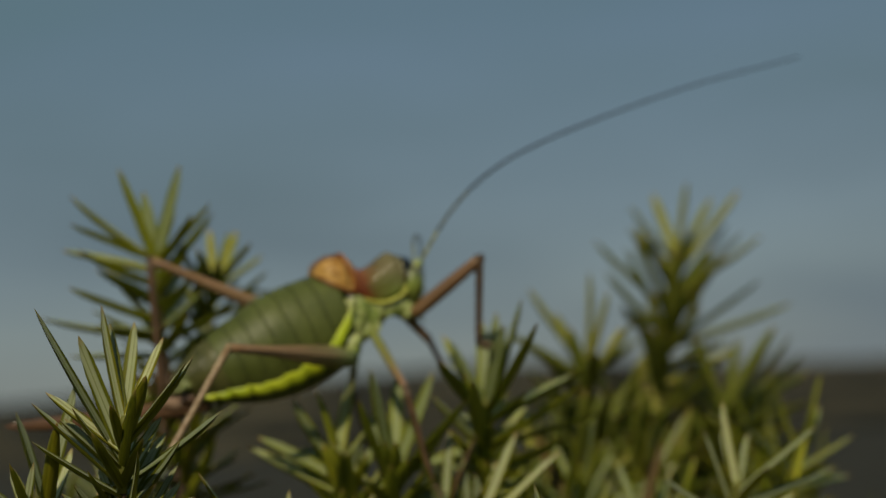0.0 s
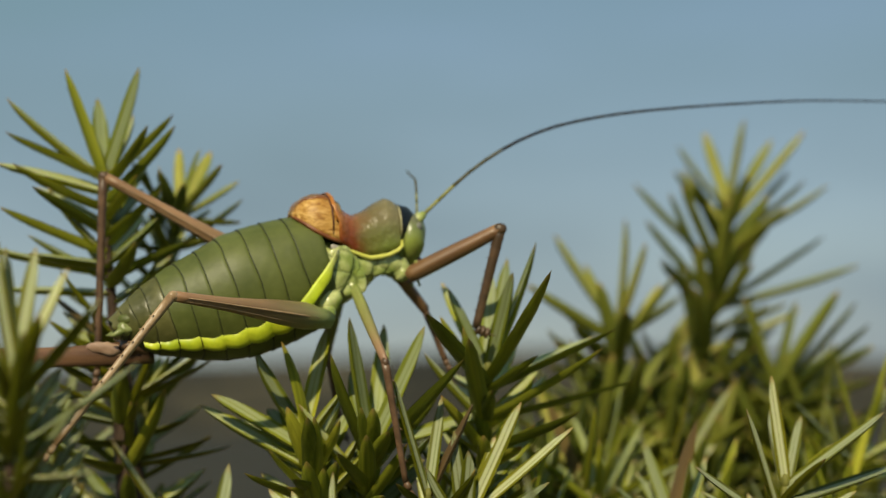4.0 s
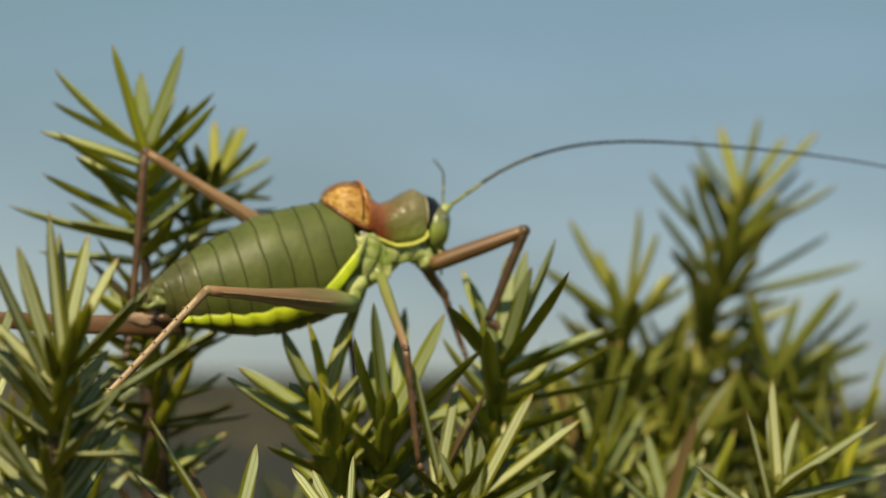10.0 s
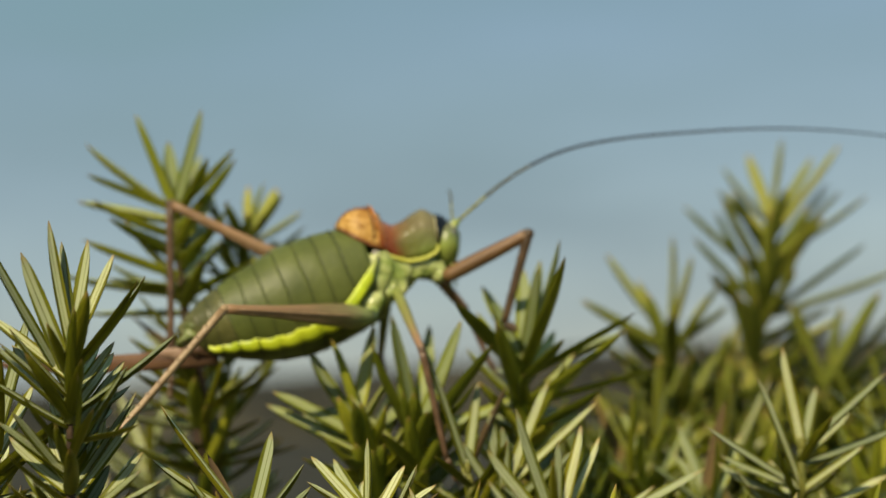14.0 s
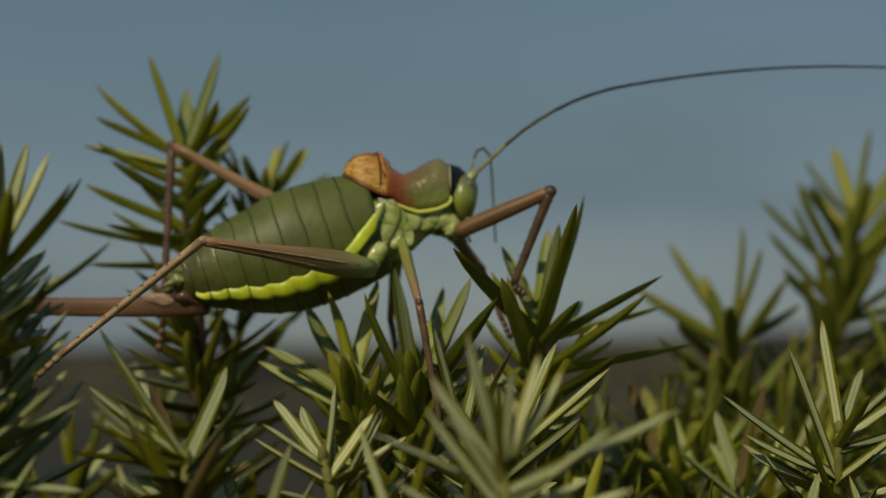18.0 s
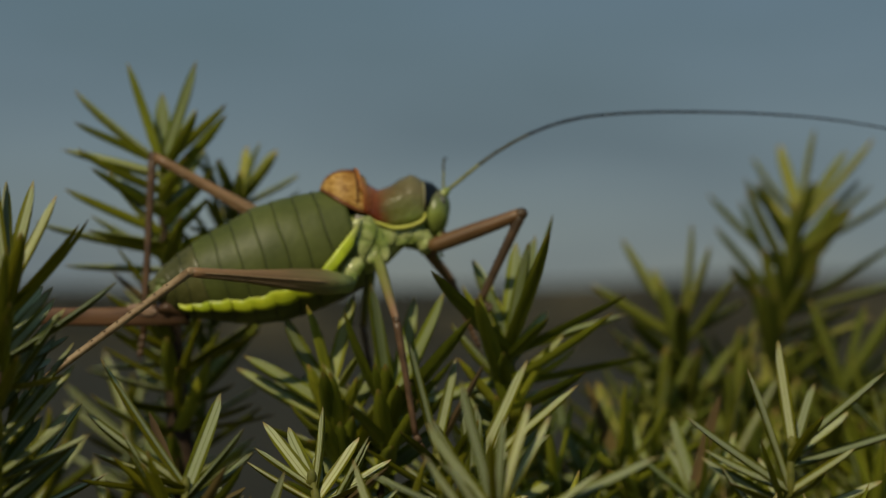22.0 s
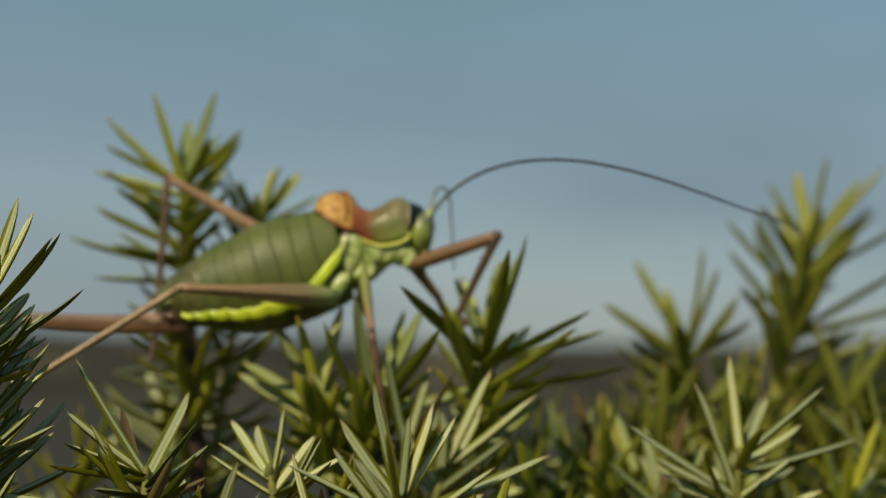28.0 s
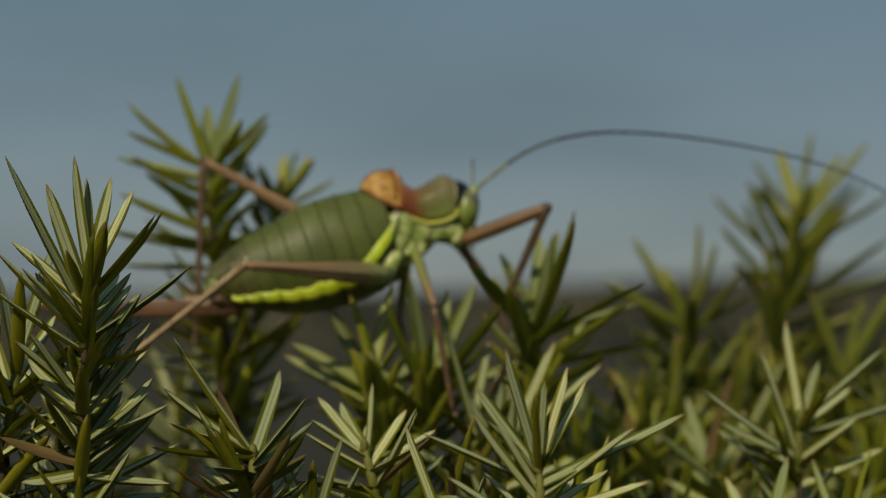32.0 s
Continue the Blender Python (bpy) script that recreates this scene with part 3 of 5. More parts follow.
def sprig(label, stem, needles, low=14, warm=0, r=0.55, width=1.2, length=9.5, foot=45.0, extra=0, face=0.0, brown=0.012):
    """A juniper sprig: a stem through the given places (mm, foot first), needles given by their share of the stem and their tip,
    and whorls of three further needles on the lower stem."""
    COUNT[0] += 1
    rnd = random.Random(COUNT[0] * 7 + 1)
    pts = [Vector(p) for p in stem]
    origin = pts[0].copy()
    thing = new("juniper_sprig")
    thing.location = origin * MM
    tagged(thing, label, "juniper sprig", group="juniper sprigs of the bush")
    pts = [p - origin for p in pts]
    d = (pts[0] - pts[1]).normalized()
    below = pts[0] + (d * 0.6 + Vector((-0.002 * origin.x, -0.004 * origin.y, -0.8))).normalized() * foot
    line = [below, pts[0].lerp(below, 0.5) + d * 2, *pts]
    bm = bmesh.new()
    dense = [stem_at(line, k / 16)[0] for k in range(17)]
    tube(bm, dense, [r * (1.7 - 1.25 * (k / 16) ** 0.8) * rnd.uniform(0.95, 1.05) for k in range(17)], 8)
    part("stem", bm, M_SHOOT if warm == 1 else M_STEM, thing)
    bm = bmesh.new()
    top, dr = stem_at(line, 1.0)
    blob(bm, top, (0.4, 0.4, 0.7), seg=8, rings=6)
    tube(bm, [top - dr * 6, top - dr * 2.5, top + dr * 0.4], [0.45, 0.46, 0.2], 8)
    part("bud", bm, M_SHOOT, thing, "yellow-green shoot tip")
    for s, x, y, z in needles:
        p, dd = stem_at(pts, s)
        tip = Vector((x, y, z)) - origin
        if warm == 1:
            tip = p.lerp(tip, 1.12)
        add_needle(thing, p, tip, dd, width * rnd.uniform(0.9, 1.15), warm, rnd, face, min(brown, 0.012))
    # shorter needles between the given ones
    for k in range(extra * 3):
        p, dd = stem_at(pts, rnd.uniform(0.25, 0.97))
        ax = Matrix.Rotation(rnd.uniform(0, 6.28), 3, dd) @ dd.orthogonal().normalized()
        open_ = radians(rnd.uniform(35, 68))
        add_needle(thing, p, p + (dd * math.cos(open_) + ax * math.sin(open_)) * length * rnd.uniform(0.6, 0.95), dd, width * rnd.uniform(0.8, 1.0), warm, rnd, face, brown)
    # whorls down the stem, turned by 60 degrees from one to the next
    turn = rnd.uniform(0, 120)
    for k in range(low):
        s = 1.0 - (k + 0.8) / (low + 1) if low > 8 else 0.55 - k * 0.1
        p, dd = stem_at(line, 0.30 + 0.66 * s)
        side = dd.orthogonal().normalized()
        turn += 60
        for j in range(3):
            ax = (Matrix.Rotation(radians(turn + 120 * j + rnd.uniform(-18, 18)), 3, dd) @ side)
            open_ = radians(rnd.uniform(38, 72))
            ln = length * rnd.uniform(0.7, 1.05)
            add_needle(thing, p, p + (dd * math.cos(open_) + ax * math.sin(open_)) * ln, dd, width * rnd.uniform(0.85, 1.1), warm, rnd, face, brown)
    SWAYING.append(thing)
    return thing


sprig("upright green juniper sprig behind the insect's hind legs", [(-24.7, 9.5, -22.1), (-25.7, 9.5, -9.4), (-26.2, 9.5, -4.4), (-26.4, 9.5, 2.7)],
      [(0.99, -29.9, 9.5, 12.8), (0.99, -23.0, 9.9, 13.0), (1.0, -27.6, 15.6, 9.9), (0.99, -36.1, 9.5, 9.4), (1.0, -35.5, 10.7, 7.3), (0.94, -36.5, 9.5, 4.4), (0.88, -35.0, 7.3, 3.0), (0.78, -32.6, 5.0, 1.5), (0.71, -36.2, 8.8, -0.5), (0.99, -19.8, 9.5, 8.4), (0.9, -19.3, 8.6, 6.9), (1.0, -23.7, 15.6, 9.0), (0.74, -21.0, 9.5, 2.1), (0.69, -23.0, 16.2, -0.3), (0.63, -39.5, 9.5, -4.3), (0.55, -36.3, 10.2, -7.6), (0.58, -22.9, 2.1, -4.9), (0.8, -31.3, 16.5, 0.4)] + [(0.8, -33.0, 13.6, 1.6), (0.66, -33.0, 5.4, -4.7), (0.8, -22.9, 14.2, 2.1), (0.67, -21.3, 6.3, -1.7), (0.85, -22.3, 12.5, 4.3)], **{'low': 3, 'r': 0.8, 'extra': 4, 'width': 1.75, 'face': 0.12, 'warm': 2})
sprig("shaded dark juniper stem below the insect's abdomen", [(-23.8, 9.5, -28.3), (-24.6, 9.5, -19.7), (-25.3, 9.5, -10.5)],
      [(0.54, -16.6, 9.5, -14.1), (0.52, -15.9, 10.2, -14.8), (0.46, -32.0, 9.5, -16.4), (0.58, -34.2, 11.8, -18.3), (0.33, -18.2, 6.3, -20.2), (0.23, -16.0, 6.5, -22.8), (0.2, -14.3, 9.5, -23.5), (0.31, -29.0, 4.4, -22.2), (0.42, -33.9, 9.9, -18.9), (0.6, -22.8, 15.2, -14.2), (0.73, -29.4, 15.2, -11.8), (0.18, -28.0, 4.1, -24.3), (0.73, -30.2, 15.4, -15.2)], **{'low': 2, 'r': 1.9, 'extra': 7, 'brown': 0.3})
sprig('small yellowish-green juniper side shoot behind the abdomen', [(-21.9, 19.0, -8.6), (-20.5, 19.0, -3.3), (-19.3, 19.0, 0.2)],
      [(1.0, -18.1, 19.3, 5.5), (0.92, -20.2, 25.8, 5.5), (0.96, -15.7, 15.6, 3.6), (0.9, -14.3, 22.8, 2.4), (0.84, -14.1, 17.0, -1.1), (0.84, -21.3, 14.7, 2.5), (1.0, -17.3, 26.0, 5.2), (0.78, -22.8, 26.5, 1.5), (0.52, -24.0, 14.5, -3.6), (0.53, -16.7, 15.3, -3.4)], **{'low': 10, 'extra': 4, 'width': 1.25, 'warm': 1, 'length': 10.5})
sprig('juniper sprig with long spreading needles by the forelegs', [(8.8, 0.0, -28.7), (8.7, 0.0, -20.1), (9.0, 0.0, -15.6)],
      [(0.92, 12.8, -15.0, -7.9), (0.98, 13.4, -2.7, -4.3), (0.96, 10.6, -3.4, -6.9), (0.61, 5.7, -10.3, -12.4), (0.89, 2.2, -14.2, -11.2), (0.86, 19.7, -5.3, -11.6), (0.9, 20.8, 9.4, -12.6), (0.66, 18.9, -6.2, -14.5), (0.65, 23.6, 4.9, -16.8), (0.98, 5.6, 1.4, -8.2), (0.69, -3.0, -0.9, -23.4), (0.81, 6.4, 7.4, -16.1), (0.41, 12.7, -4.1, -20.4), (0.41, 5.1, 4.1, -20.4), (0.33, 10.7, -7.5, -22.3), (0.98, 10.0, 5.0, -6.1), (1, 12.0, 6.0, -5.5), (0.95, 5.7, 7.0, -7.6), (0.5, 6.0, -5.0, -12.1), (0.45, 16.3, -8.0, -19.9), (0.8, 13.1, 8.0, -12.9), (0.6, 15.9, 7.0, -16.9), (0.7, 7.0, 8.0, -16.9)], **{'low': 12, 'extra': 2, 'width': 1.6, 'face': 0.15, 'warm': 2})
sprig('juniper sprig with upright needles under the abdomen', [(-5.9, -3.0, -32.1), (-7.0, -3.0, -25.7), (-8.0, -3.0, -20.7)],
      [(0.96, -12.9, -2.7, -14.3), (0.82, -9.3, -4.6, -12.9), (0.99, -5.7, -1.3, -11.8), (0.83, -15.8, -2.1, -17.2), (0.7, -17.2, 0.4, -18.6), (0.56, -6.7, -9.5, -19.6), (0.87, -10.7, 4.2, -19.5), (0.77, -13.9, 1.5, -20.5), (0.56, -8.7, -10.9, -25.3), (0.77, -4.4, 0.8, -18.2), (0.49, -9.4, -6.9, -25.4)], **{'low': 14, 'extra': 4, 'width': 1.85, 'face': 0.2, 'warm': 2})
sprig("juniper sprig beside the insect's middle leg", [(-3.0, -4.0, -31.5), (-2.3, -4.0, -26.3), (-1.9, -4.0, -22.2)],
      [(0.88, -6.3, -10.5, -14.0), (0.95, -3.8, -4.4, -10.9), (1.0, 0.2, 4.9, -12.3), (1.0, 3.1, -3.5, -11.8), (0.9, 5.5, -10.3, -14.3), (0.94, -3.3, 2.1, -16.6), (0.61, -5.1, -11.3, -22.3), (0.78, 2.2, 2.6, -20.3), (0.56, -6.4, 0.1, -23.5)], **{'low': 14, 'extra': 4, 'width': 1.85, 'face': 0.2, 'warm': 2})
sprig('short juniper shoot with one long pale needle', [(3.2, -10.0, -32.8), (2.5, -10.0, -26.3)],
      [(1.0, -0.1, -8.1, -16.3), (1.0, 6.4, -7.0, -18.3), (0.77, -0.7, -14.3, -24.5), (0.61, 6.0, -13.9, -24.0), (1.0, 4.1, -6.0, -17.9)], **{'low': 12})
sprig('juniper shoot with long pale needles amid the bush', [(4.6, -9.0, -38.0), (5.4, -9.0, -32.0), (5.9, -9.0, -28.3)],
      [(1.0, 10.8, -9.0, -18.4), (1.0, 15.4, -9.0, -20.8), (0.95, 6.2, -10.5, -22.6), (0.9, 4.8, -8.0, -20.9), (0.85, 1.6, -11.0, -24.0), (0.8, 12.6, -12.5, -25.0), (0.8, 9.4, -4.0, -21.5)], **{'low': 12, 'width': 1.35, 'face': 0.45})
sprig('low juniper rosette with pale-banded needles', [(8.0, -48.0, -38.8), (8.0, -48.0, -33.5), (7.9, -48.0, -30.8)],
      [(0.95, 2.9, -48.0, -24.5), (1.0, 5.2, -47.1, -21.5), (1.0, 8.4, -48.3, -24.0), (1.0, 10.4, -48.0, -23.0), (1.0, 11.8, -46.1, -23.8), (0.84, 19.4, -47.7, -26.6), (0.84, -1.1, -47.7, -27.7), (0.73, 15.5, -48.6, -27.9), (0.67, 2.6, -50.3, -26.8), (0.56, -0.1, -48.4, -32.8), (0.56, 16.5, -48.4, -32.3), (1.0, 7.5, -53.8, -25.2), (1.0, 8.6, -42.0, -25.3)], **{'low': 8, 'width': 1.0, 'face': 0.4, 'extra': 2})
sprig('juniper sprig with white-banded needles in open light', [(34.5, -7.0, -38.1), (34.6, -7.0, -30.4), (34.8, -7.0, -25.7)],
      [(1.0, 33.6, -6.7, -16.3), (1.0, 34.6, -2.7, -19.7), (0.66, 30.7, -10.8, -18.9), (0.66, 24.2, -16.4, -23.7), (0.88, 36.5, -12.5, -23.0), (0.96, 42.3, -11.9, -19.3), (0.84, 46.2, -7.0, -24.1), (0.9, 41.0, -2.5, -22.5), (0.5, 26.4, -6.4, -27.4), (0.92, 37.5, -2.4, -20.2), (0.62, 37.4, -12.7, -28.7), (0.54, 28.6, -11.0, -29.0)], **{'low': 14, 'face': 0.45, 'width': 1.2})
sprig('juniper shoot with pale upright needles inside the bush', [(30.1, 33.0, -41.6), (31.6, 33.0, -35.3), (32.8, 33.0, -30.2)],
      [(1.0, 35.5, 29.8, -18.5), (1.0, 39.0, 26.5, -18.3), (0.93, 31.2, 30.0, -23.0), (0.95, 39.5, 35.6, -25.3), (0.89, 26.2, 33.6, -25.3), (0.94, 28.8, 34.2, -21.5), (0.77, 37.6, 29.9, -30.5), (0.72, 24.5, 30.9, -30.8)], **{'low': 14, 'extra': 4, 'face': 0.3})
sprig('large juniper sprig with grey-green needles', [(-29.4, -41.0, -38.3), (-29.5, -41.0, -31.0), (-29.3, -41.0, -24.6), (-29.2, -41.0, -19.4), (-28.9, -41.0, -14.7)],
      [(0.86, -36.3, -41.2, -4.6), (0.9, -35.1, -41.4, -11.4), (0.9, -32.7, -41.0, -7.1), (1.0, -30.9, -40.2, -4.5), (1.0, -30.0, -37.8, -6.1), (1.0, -27.7, -38.7, -5.8), (1.0, -25.2, -40.7, -7.5), (0.94, -26.5, -45.5, -11.0), (0.94, -23.1, -41.3, -9.9), (0.92, -22.3, -40.8, -9.7), (0.78, -20.1, -41.0, -14.5), (0.7, -22.9, -45.7, -21.7), (0.78, -36.3, -41.3, -12.3), (0.74, -36.9, -40.6, -16.0), (0.7, -26.7, -34.5, -19.5), (0.33, -23.1, -41.2, -25.8), (0.31, -22.0, -41.2, -31.9), (0.35, -36.1, -41.2, -28.4)] + [(0.31, -33.2, -45.2, -31.9), (0.39, -33.6, -37.2, -23.9), (0.39, -26.7, -36.6, -23.9), (0.58, -34.1, -44.3, -20.1)], **{'low': 14, 'width': 1.2, 'extra': 9, 'face': 0.3, 'length': 9.5})
sprig('low juniper shoot with browning needles', [(-16.0, -36.0, -37.7), (-16.0, -36.0, -32.8), (-15.9, -36.0, -29.2)],
      [(1.0, -22.9, -36.0, -19.6), (1.0, -23.9, -36.2, -24.1), (1.0, -22.6, -38.1, -26.6), (0.95, -24.5, -36.3, -28.8), (0.94, -14.2, -28.8, -22.0), (0.84, -10.7, -34.1, -27.3), (0.73, -20.8, -38.0, -32.6), (0.68, -10.6, -40.1, -30.3), (0.79, -18.5, -42.5, -30.1)], **{'low': 16, 'extra': 5, 'face': 0.1, 'width': 1.25, 'brown': 0.34})
sprig('low juniper shoot with broad pale needles', [(-5.2, -28.0, -35.8), (-6.3, -28.0, -31.7), (-7.0, -28.0, -28.7)],
      [(0.89, -11.3, -25.1, -24.1), (0.89, -11.6, -28.3, -26.3), (0.88, -6.2, -25.0, -23.1), (0.76, -3.3, -26.1, -25.6), (0.94, -9.7, -22.3, -25.0), (0.71, -12.4, -28.3, -27.6), (0.71, -2.2, -30.2, -28.9), (0.71, -0.7, -25.7, -27.3)], **{'low': 16, 'extra': 2, 'face': 0.2, 'width': 1.1})
sprig('tall sunlit olive-green juniper sprig with long upswept needles', [(39.5, 50.0, -30.3), (40.8, 50.0, -19.3), (42.8, 50.0, -8.7), (44.6, 50.0, 3.2)],
      [(0.98, 46.0, 50.3, 11.7), (0.9, 52.5, 48.4, 10.0), (0.94, 50.6, 54.7, 9.6), (0.98, 43.1, 55.7, 10.4), (0.89, 40.8, 55.4, 6.6), (0.75, 34.6, 54.1, 3.8), (0.64, 38.4, 50.5, 2.7), (0.82, 55.9, 50.6, 3.6), (0.61, 54.7, 50.0, -2.0), (0.61, 58.8, 50.2, -6.1), (0.39, 38.3, 49.7, -5.2), (0.84, 51.5, 51.2, 5.8), (0.54, 49.6, 46.1, -10.2), (0.71, 43.2, 45.9, 1.9), (0.75, 48.2, 46.4, 2.0), (0.58, 46.1, 46.2, -3.5), (0.33, 49.1, 49.2, -12.9), (0.29, 37.2, 52.2, -14.5)], **{'low': 8, 'warm': 1, 'extra': 12, 'width': 1.6, 'length': 14})
sprig('shorter olive-green juniper sprig beside the tall one', [(30.4, 42.0, -31.0), (30.2, 42.0, -21.8), (29.1, 42.0, -11.9)],
      [(1.0, 31.6, 45.2, -1.1), (0.96, 32.4, 42.6, -3.4), (1.0, 23.0, 45.5, -2.8), (1.0, 26.2, 46.8, -6.2), (0.91, 19.9, 42.2, -8.0), (0.93, 36.6, 45.0, -9.1), (0.76, 26.9, 39.4, -8.0), (0.62, 22.3, 42.5, -16.6), (0.55, 37.4, 41.5, -16.4), (0.48, 35.5, 45.2, -14.5), (0.48, 23.0, 38.4, -22.4)], **{'low': 8, 'warm': 1, 'extra': 5, 'width': 1.85, 'length': 13})
sprig('leaning yellow-green juniper sprig below the tall one', [(47.5, 46.0, -32.6), (47.7, 46.0, -24.5), (49.4, 46.0, -18.4)],
      [(0.94, 58.2, 46.0, -10.7), (0.9, 59.7, 46.2, -15.2), (0.76, 59.6, 45.5, -18.9), (0.95, 51.8, 47.6, -10.2), (0.94, 46.5, 48.6, -11.0), (0.75, 41.2, 46.3, -16.5), (0.66, 55.5, 43.3, -22.2), (0.57, 53.5, 43.2, -26.9), (0.56, 41.2, 42.9, -21.7), (0.98, 55.2, 44.5, -8.9), (0.85, 58.9, 44.0, -13.2), (0.7, 57.6, 48.0, -20.6), (0.5, 56.9, 42.5, -24.6)], **{'low': 10, 'warm': 1, 'extra': 6, 'width': 1.75, 'length': 13})
sprig("yellow-green juniper sprig at the bush's far edge", [(54.3, 44.0, -42.0), (53.5, 44.0, -32.6), (53.1, 44.0, -24.6)],
      [(0.96, 50.0, 44.5, -16.6), (0.96, 55.5, 44.3, -15.1), (0.92, 46.4, 43.5, -19.3), (0.77, 59.6, 44.0, -21.8), (0.69, 45.4, 44.6, -26.0), (0.62, 46.8, 42.1, -31.2), (0.62, 60.9, 43.7, -28.5)], **{'low': 10, 'warm': 1, 'extra': 6, 'width': 1.75, 'length': 13})

# further sprigs that fill the bush between and below the ones above
FILL = random.Random(5)
FRONT_SPRIGS = [(-36, -36, -21, 0), (-30, -34, -29, 0), (-39, -38, -27, 0), (6, -20, -40, 0), (18, 0, -43, 0), (21, -12, -40, 0), (29, -20, -39, 0), (37, -18, -38, 0), (-34, -18, -44, 0), (-26, -36, -41, 0), (-16, -30, -37, 0), (-38, -28, -41, 0), (47, -10, -42, 0), (-11, -34, -36, 0), (0, -40, -36, 0), (12, -28, -37, 0)]
INNER_SPRIGS = [(1, 4, -45, 0), (6, 10, -30, 0), (20, 15, -27, 0), (35, 20, -32, 0), (47, 15, -31, 0), (13, 5, -31, 0), (17, 20, -29, 0), (-2, 14, -36, 0), (-46, 5, -33, 0), (27, 5, -30, 0), (-31, 12, -36, 0), (-39, 20, -30, 0)]
BACK_SPRIGS = [(24, 25, -28, 0), (39, 38, -29, 1), (50, 35, -28, 0), (36, 45, -24, 1), (25, 45, -25, 1), (52, 22, -24, 0), (13, 24, -27, 0), (-29, 25, -46, 0), (-10, 40, -41, 0), (-42, 45, -42, 0), (19, 40, -30, 1), (-33, 30, -24, 0)]
FAR_SPRIGS = [(50, 56, -24, 1), (57, 60, -24, 1), (19, 50, -33, 1), (32, 60, -33, 1), (52, 70, -33, 1), (36, 48, -22, 1), (27, 46, -23, 1), (48, 60, -22, 1), (36, 50, -20, 1), (50, 56, -23, 1), (22, 34, -27, 1), (27, 37, -24, 1), (34, 40, -25, 1), (18, 28, -30, 1)]
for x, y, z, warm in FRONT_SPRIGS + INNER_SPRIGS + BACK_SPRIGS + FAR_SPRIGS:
    # stronger light at the right is put into the colour: FRESH beyond x 4
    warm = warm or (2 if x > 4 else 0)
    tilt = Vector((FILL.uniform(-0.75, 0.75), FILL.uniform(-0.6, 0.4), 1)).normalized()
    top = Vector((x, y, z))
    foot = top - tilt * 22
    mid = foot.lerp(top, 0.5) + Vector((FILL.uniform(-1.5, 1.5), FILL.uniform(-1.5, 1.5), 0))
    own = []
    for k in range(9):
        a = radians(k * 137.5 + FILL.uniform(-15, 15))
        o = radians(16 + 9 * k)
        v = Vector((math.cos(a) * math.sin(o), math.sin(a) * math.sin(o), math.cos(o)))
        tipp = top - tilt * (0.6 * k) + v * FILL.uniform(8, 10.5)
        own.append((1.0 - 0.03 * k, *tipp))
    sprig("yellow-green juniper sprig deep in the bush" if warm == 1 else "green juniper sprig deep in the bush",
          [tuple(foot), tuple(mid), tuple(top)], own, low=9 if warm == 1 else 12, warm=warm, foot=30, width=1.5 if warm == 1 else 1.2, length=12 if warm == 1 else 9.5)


def bush():
    """The bush that carries the sprigs: trunk, limbs and the dense inner needles."""
    rnd = random.Random(11)
    thing = new("juniper_bush")
    thing.location = (0, 0.02, -0.455)
    tagged(thing, "dense green juniper bush on dry ground", "bush")
    bm = bmesh.new()
    tube(bm, [(0, 0, -30), (4, 2, 60), (-3, 6, 150), (2, 0, 240)], [22, 17, 13, 8], 12)
    part("trunk", bm, M_STEM, thing, "grey-brown rough trunk")
    for k in range(16):
        a = 2 * math.pi * k / 16 + rnd.uniform(-0.15, 0.15)
        reach = rnd.uniform(45, 100)
        bm = bmesh.new()
        z0 = rnd.uniform(60, 220)
        pts = [(0, 0, z0), (reach * 0.4 * math.cos(a), reach * 0.4 * math.sin(a), z0 + 50), (reach * math.cos(a), reach * math.sin(a), rnd.uniform(330, 390))]
        tube(bm, pts, [7, 5, 2.2], 8)
        part("limb", bm, M_STEM, thing)
    verts, faces, mats = [], [], []
    for i in range(11000):
        a, rr, h = rnd.uniform(0, 2 * math.pi), math.sqrt(rnd.random()), rnd.random()
        wide = 115 * math.sin(min(1.0, 0.25 + h * 0.9) * math.pi / 2 + 0.2)
        p = Vector((wide * rr * math.cos(a) + 8, wide * rr * math.sin(a) + 10, 60 + 359 * h - 20 * rr * rr * h))
        v = Vector((rnd.gauss(0, 1), rnd.gauss(0, 1), rnd.gauss(0.7, 0.7))).normalized()
        s = v.orthogonal().normalized()
        s = Matrix.Rotation(rnd.uniform(0, 6.28), 3, v) @ s
        u = v.cross(s)
        ln, w = rnd.uniform(7.5, 11), rnd.uniform(0.5, 0.65)
        b = len(verts)
        for q in (p, p + v * ln * 0.45 + s * w, p + v * ln * 0.45 - s * w, p + v * ln * 0.45 + u * w * 0.7, p + v * ln):
            verts.append(q * MM)
        faces += [(b, b + 1, b + 3), (b, b + 3, b + 2), (b, b + 2, b + 1), (b + 4, b + 3, b + 1), (b + 4, b + 2, b + 3), (b + 4, b + 1, b + 2)]
    me = bpy.data.meshes.new("inner_needles")
    me.from_pydata(verts, [], faces)
    me.materials.append(M_NEEDLE)
    ob = new("inner_needles", me)
    ob.parent = thing
    tagged(ob, "mass of dark inner needles", kind="stuff")
    SWAYING.append(thing)


bush()

# ---- the bush-cricket ----
CRICKET = pose(0, 0, 0, 0, 0, 9.0)
cricket = new("bush_cricket")
cricket.matrix_basis = CRICKET
tagged(cricket, "green saddle-backed bush-cricket with orange wing stubs, climbing over juniper", "insect")

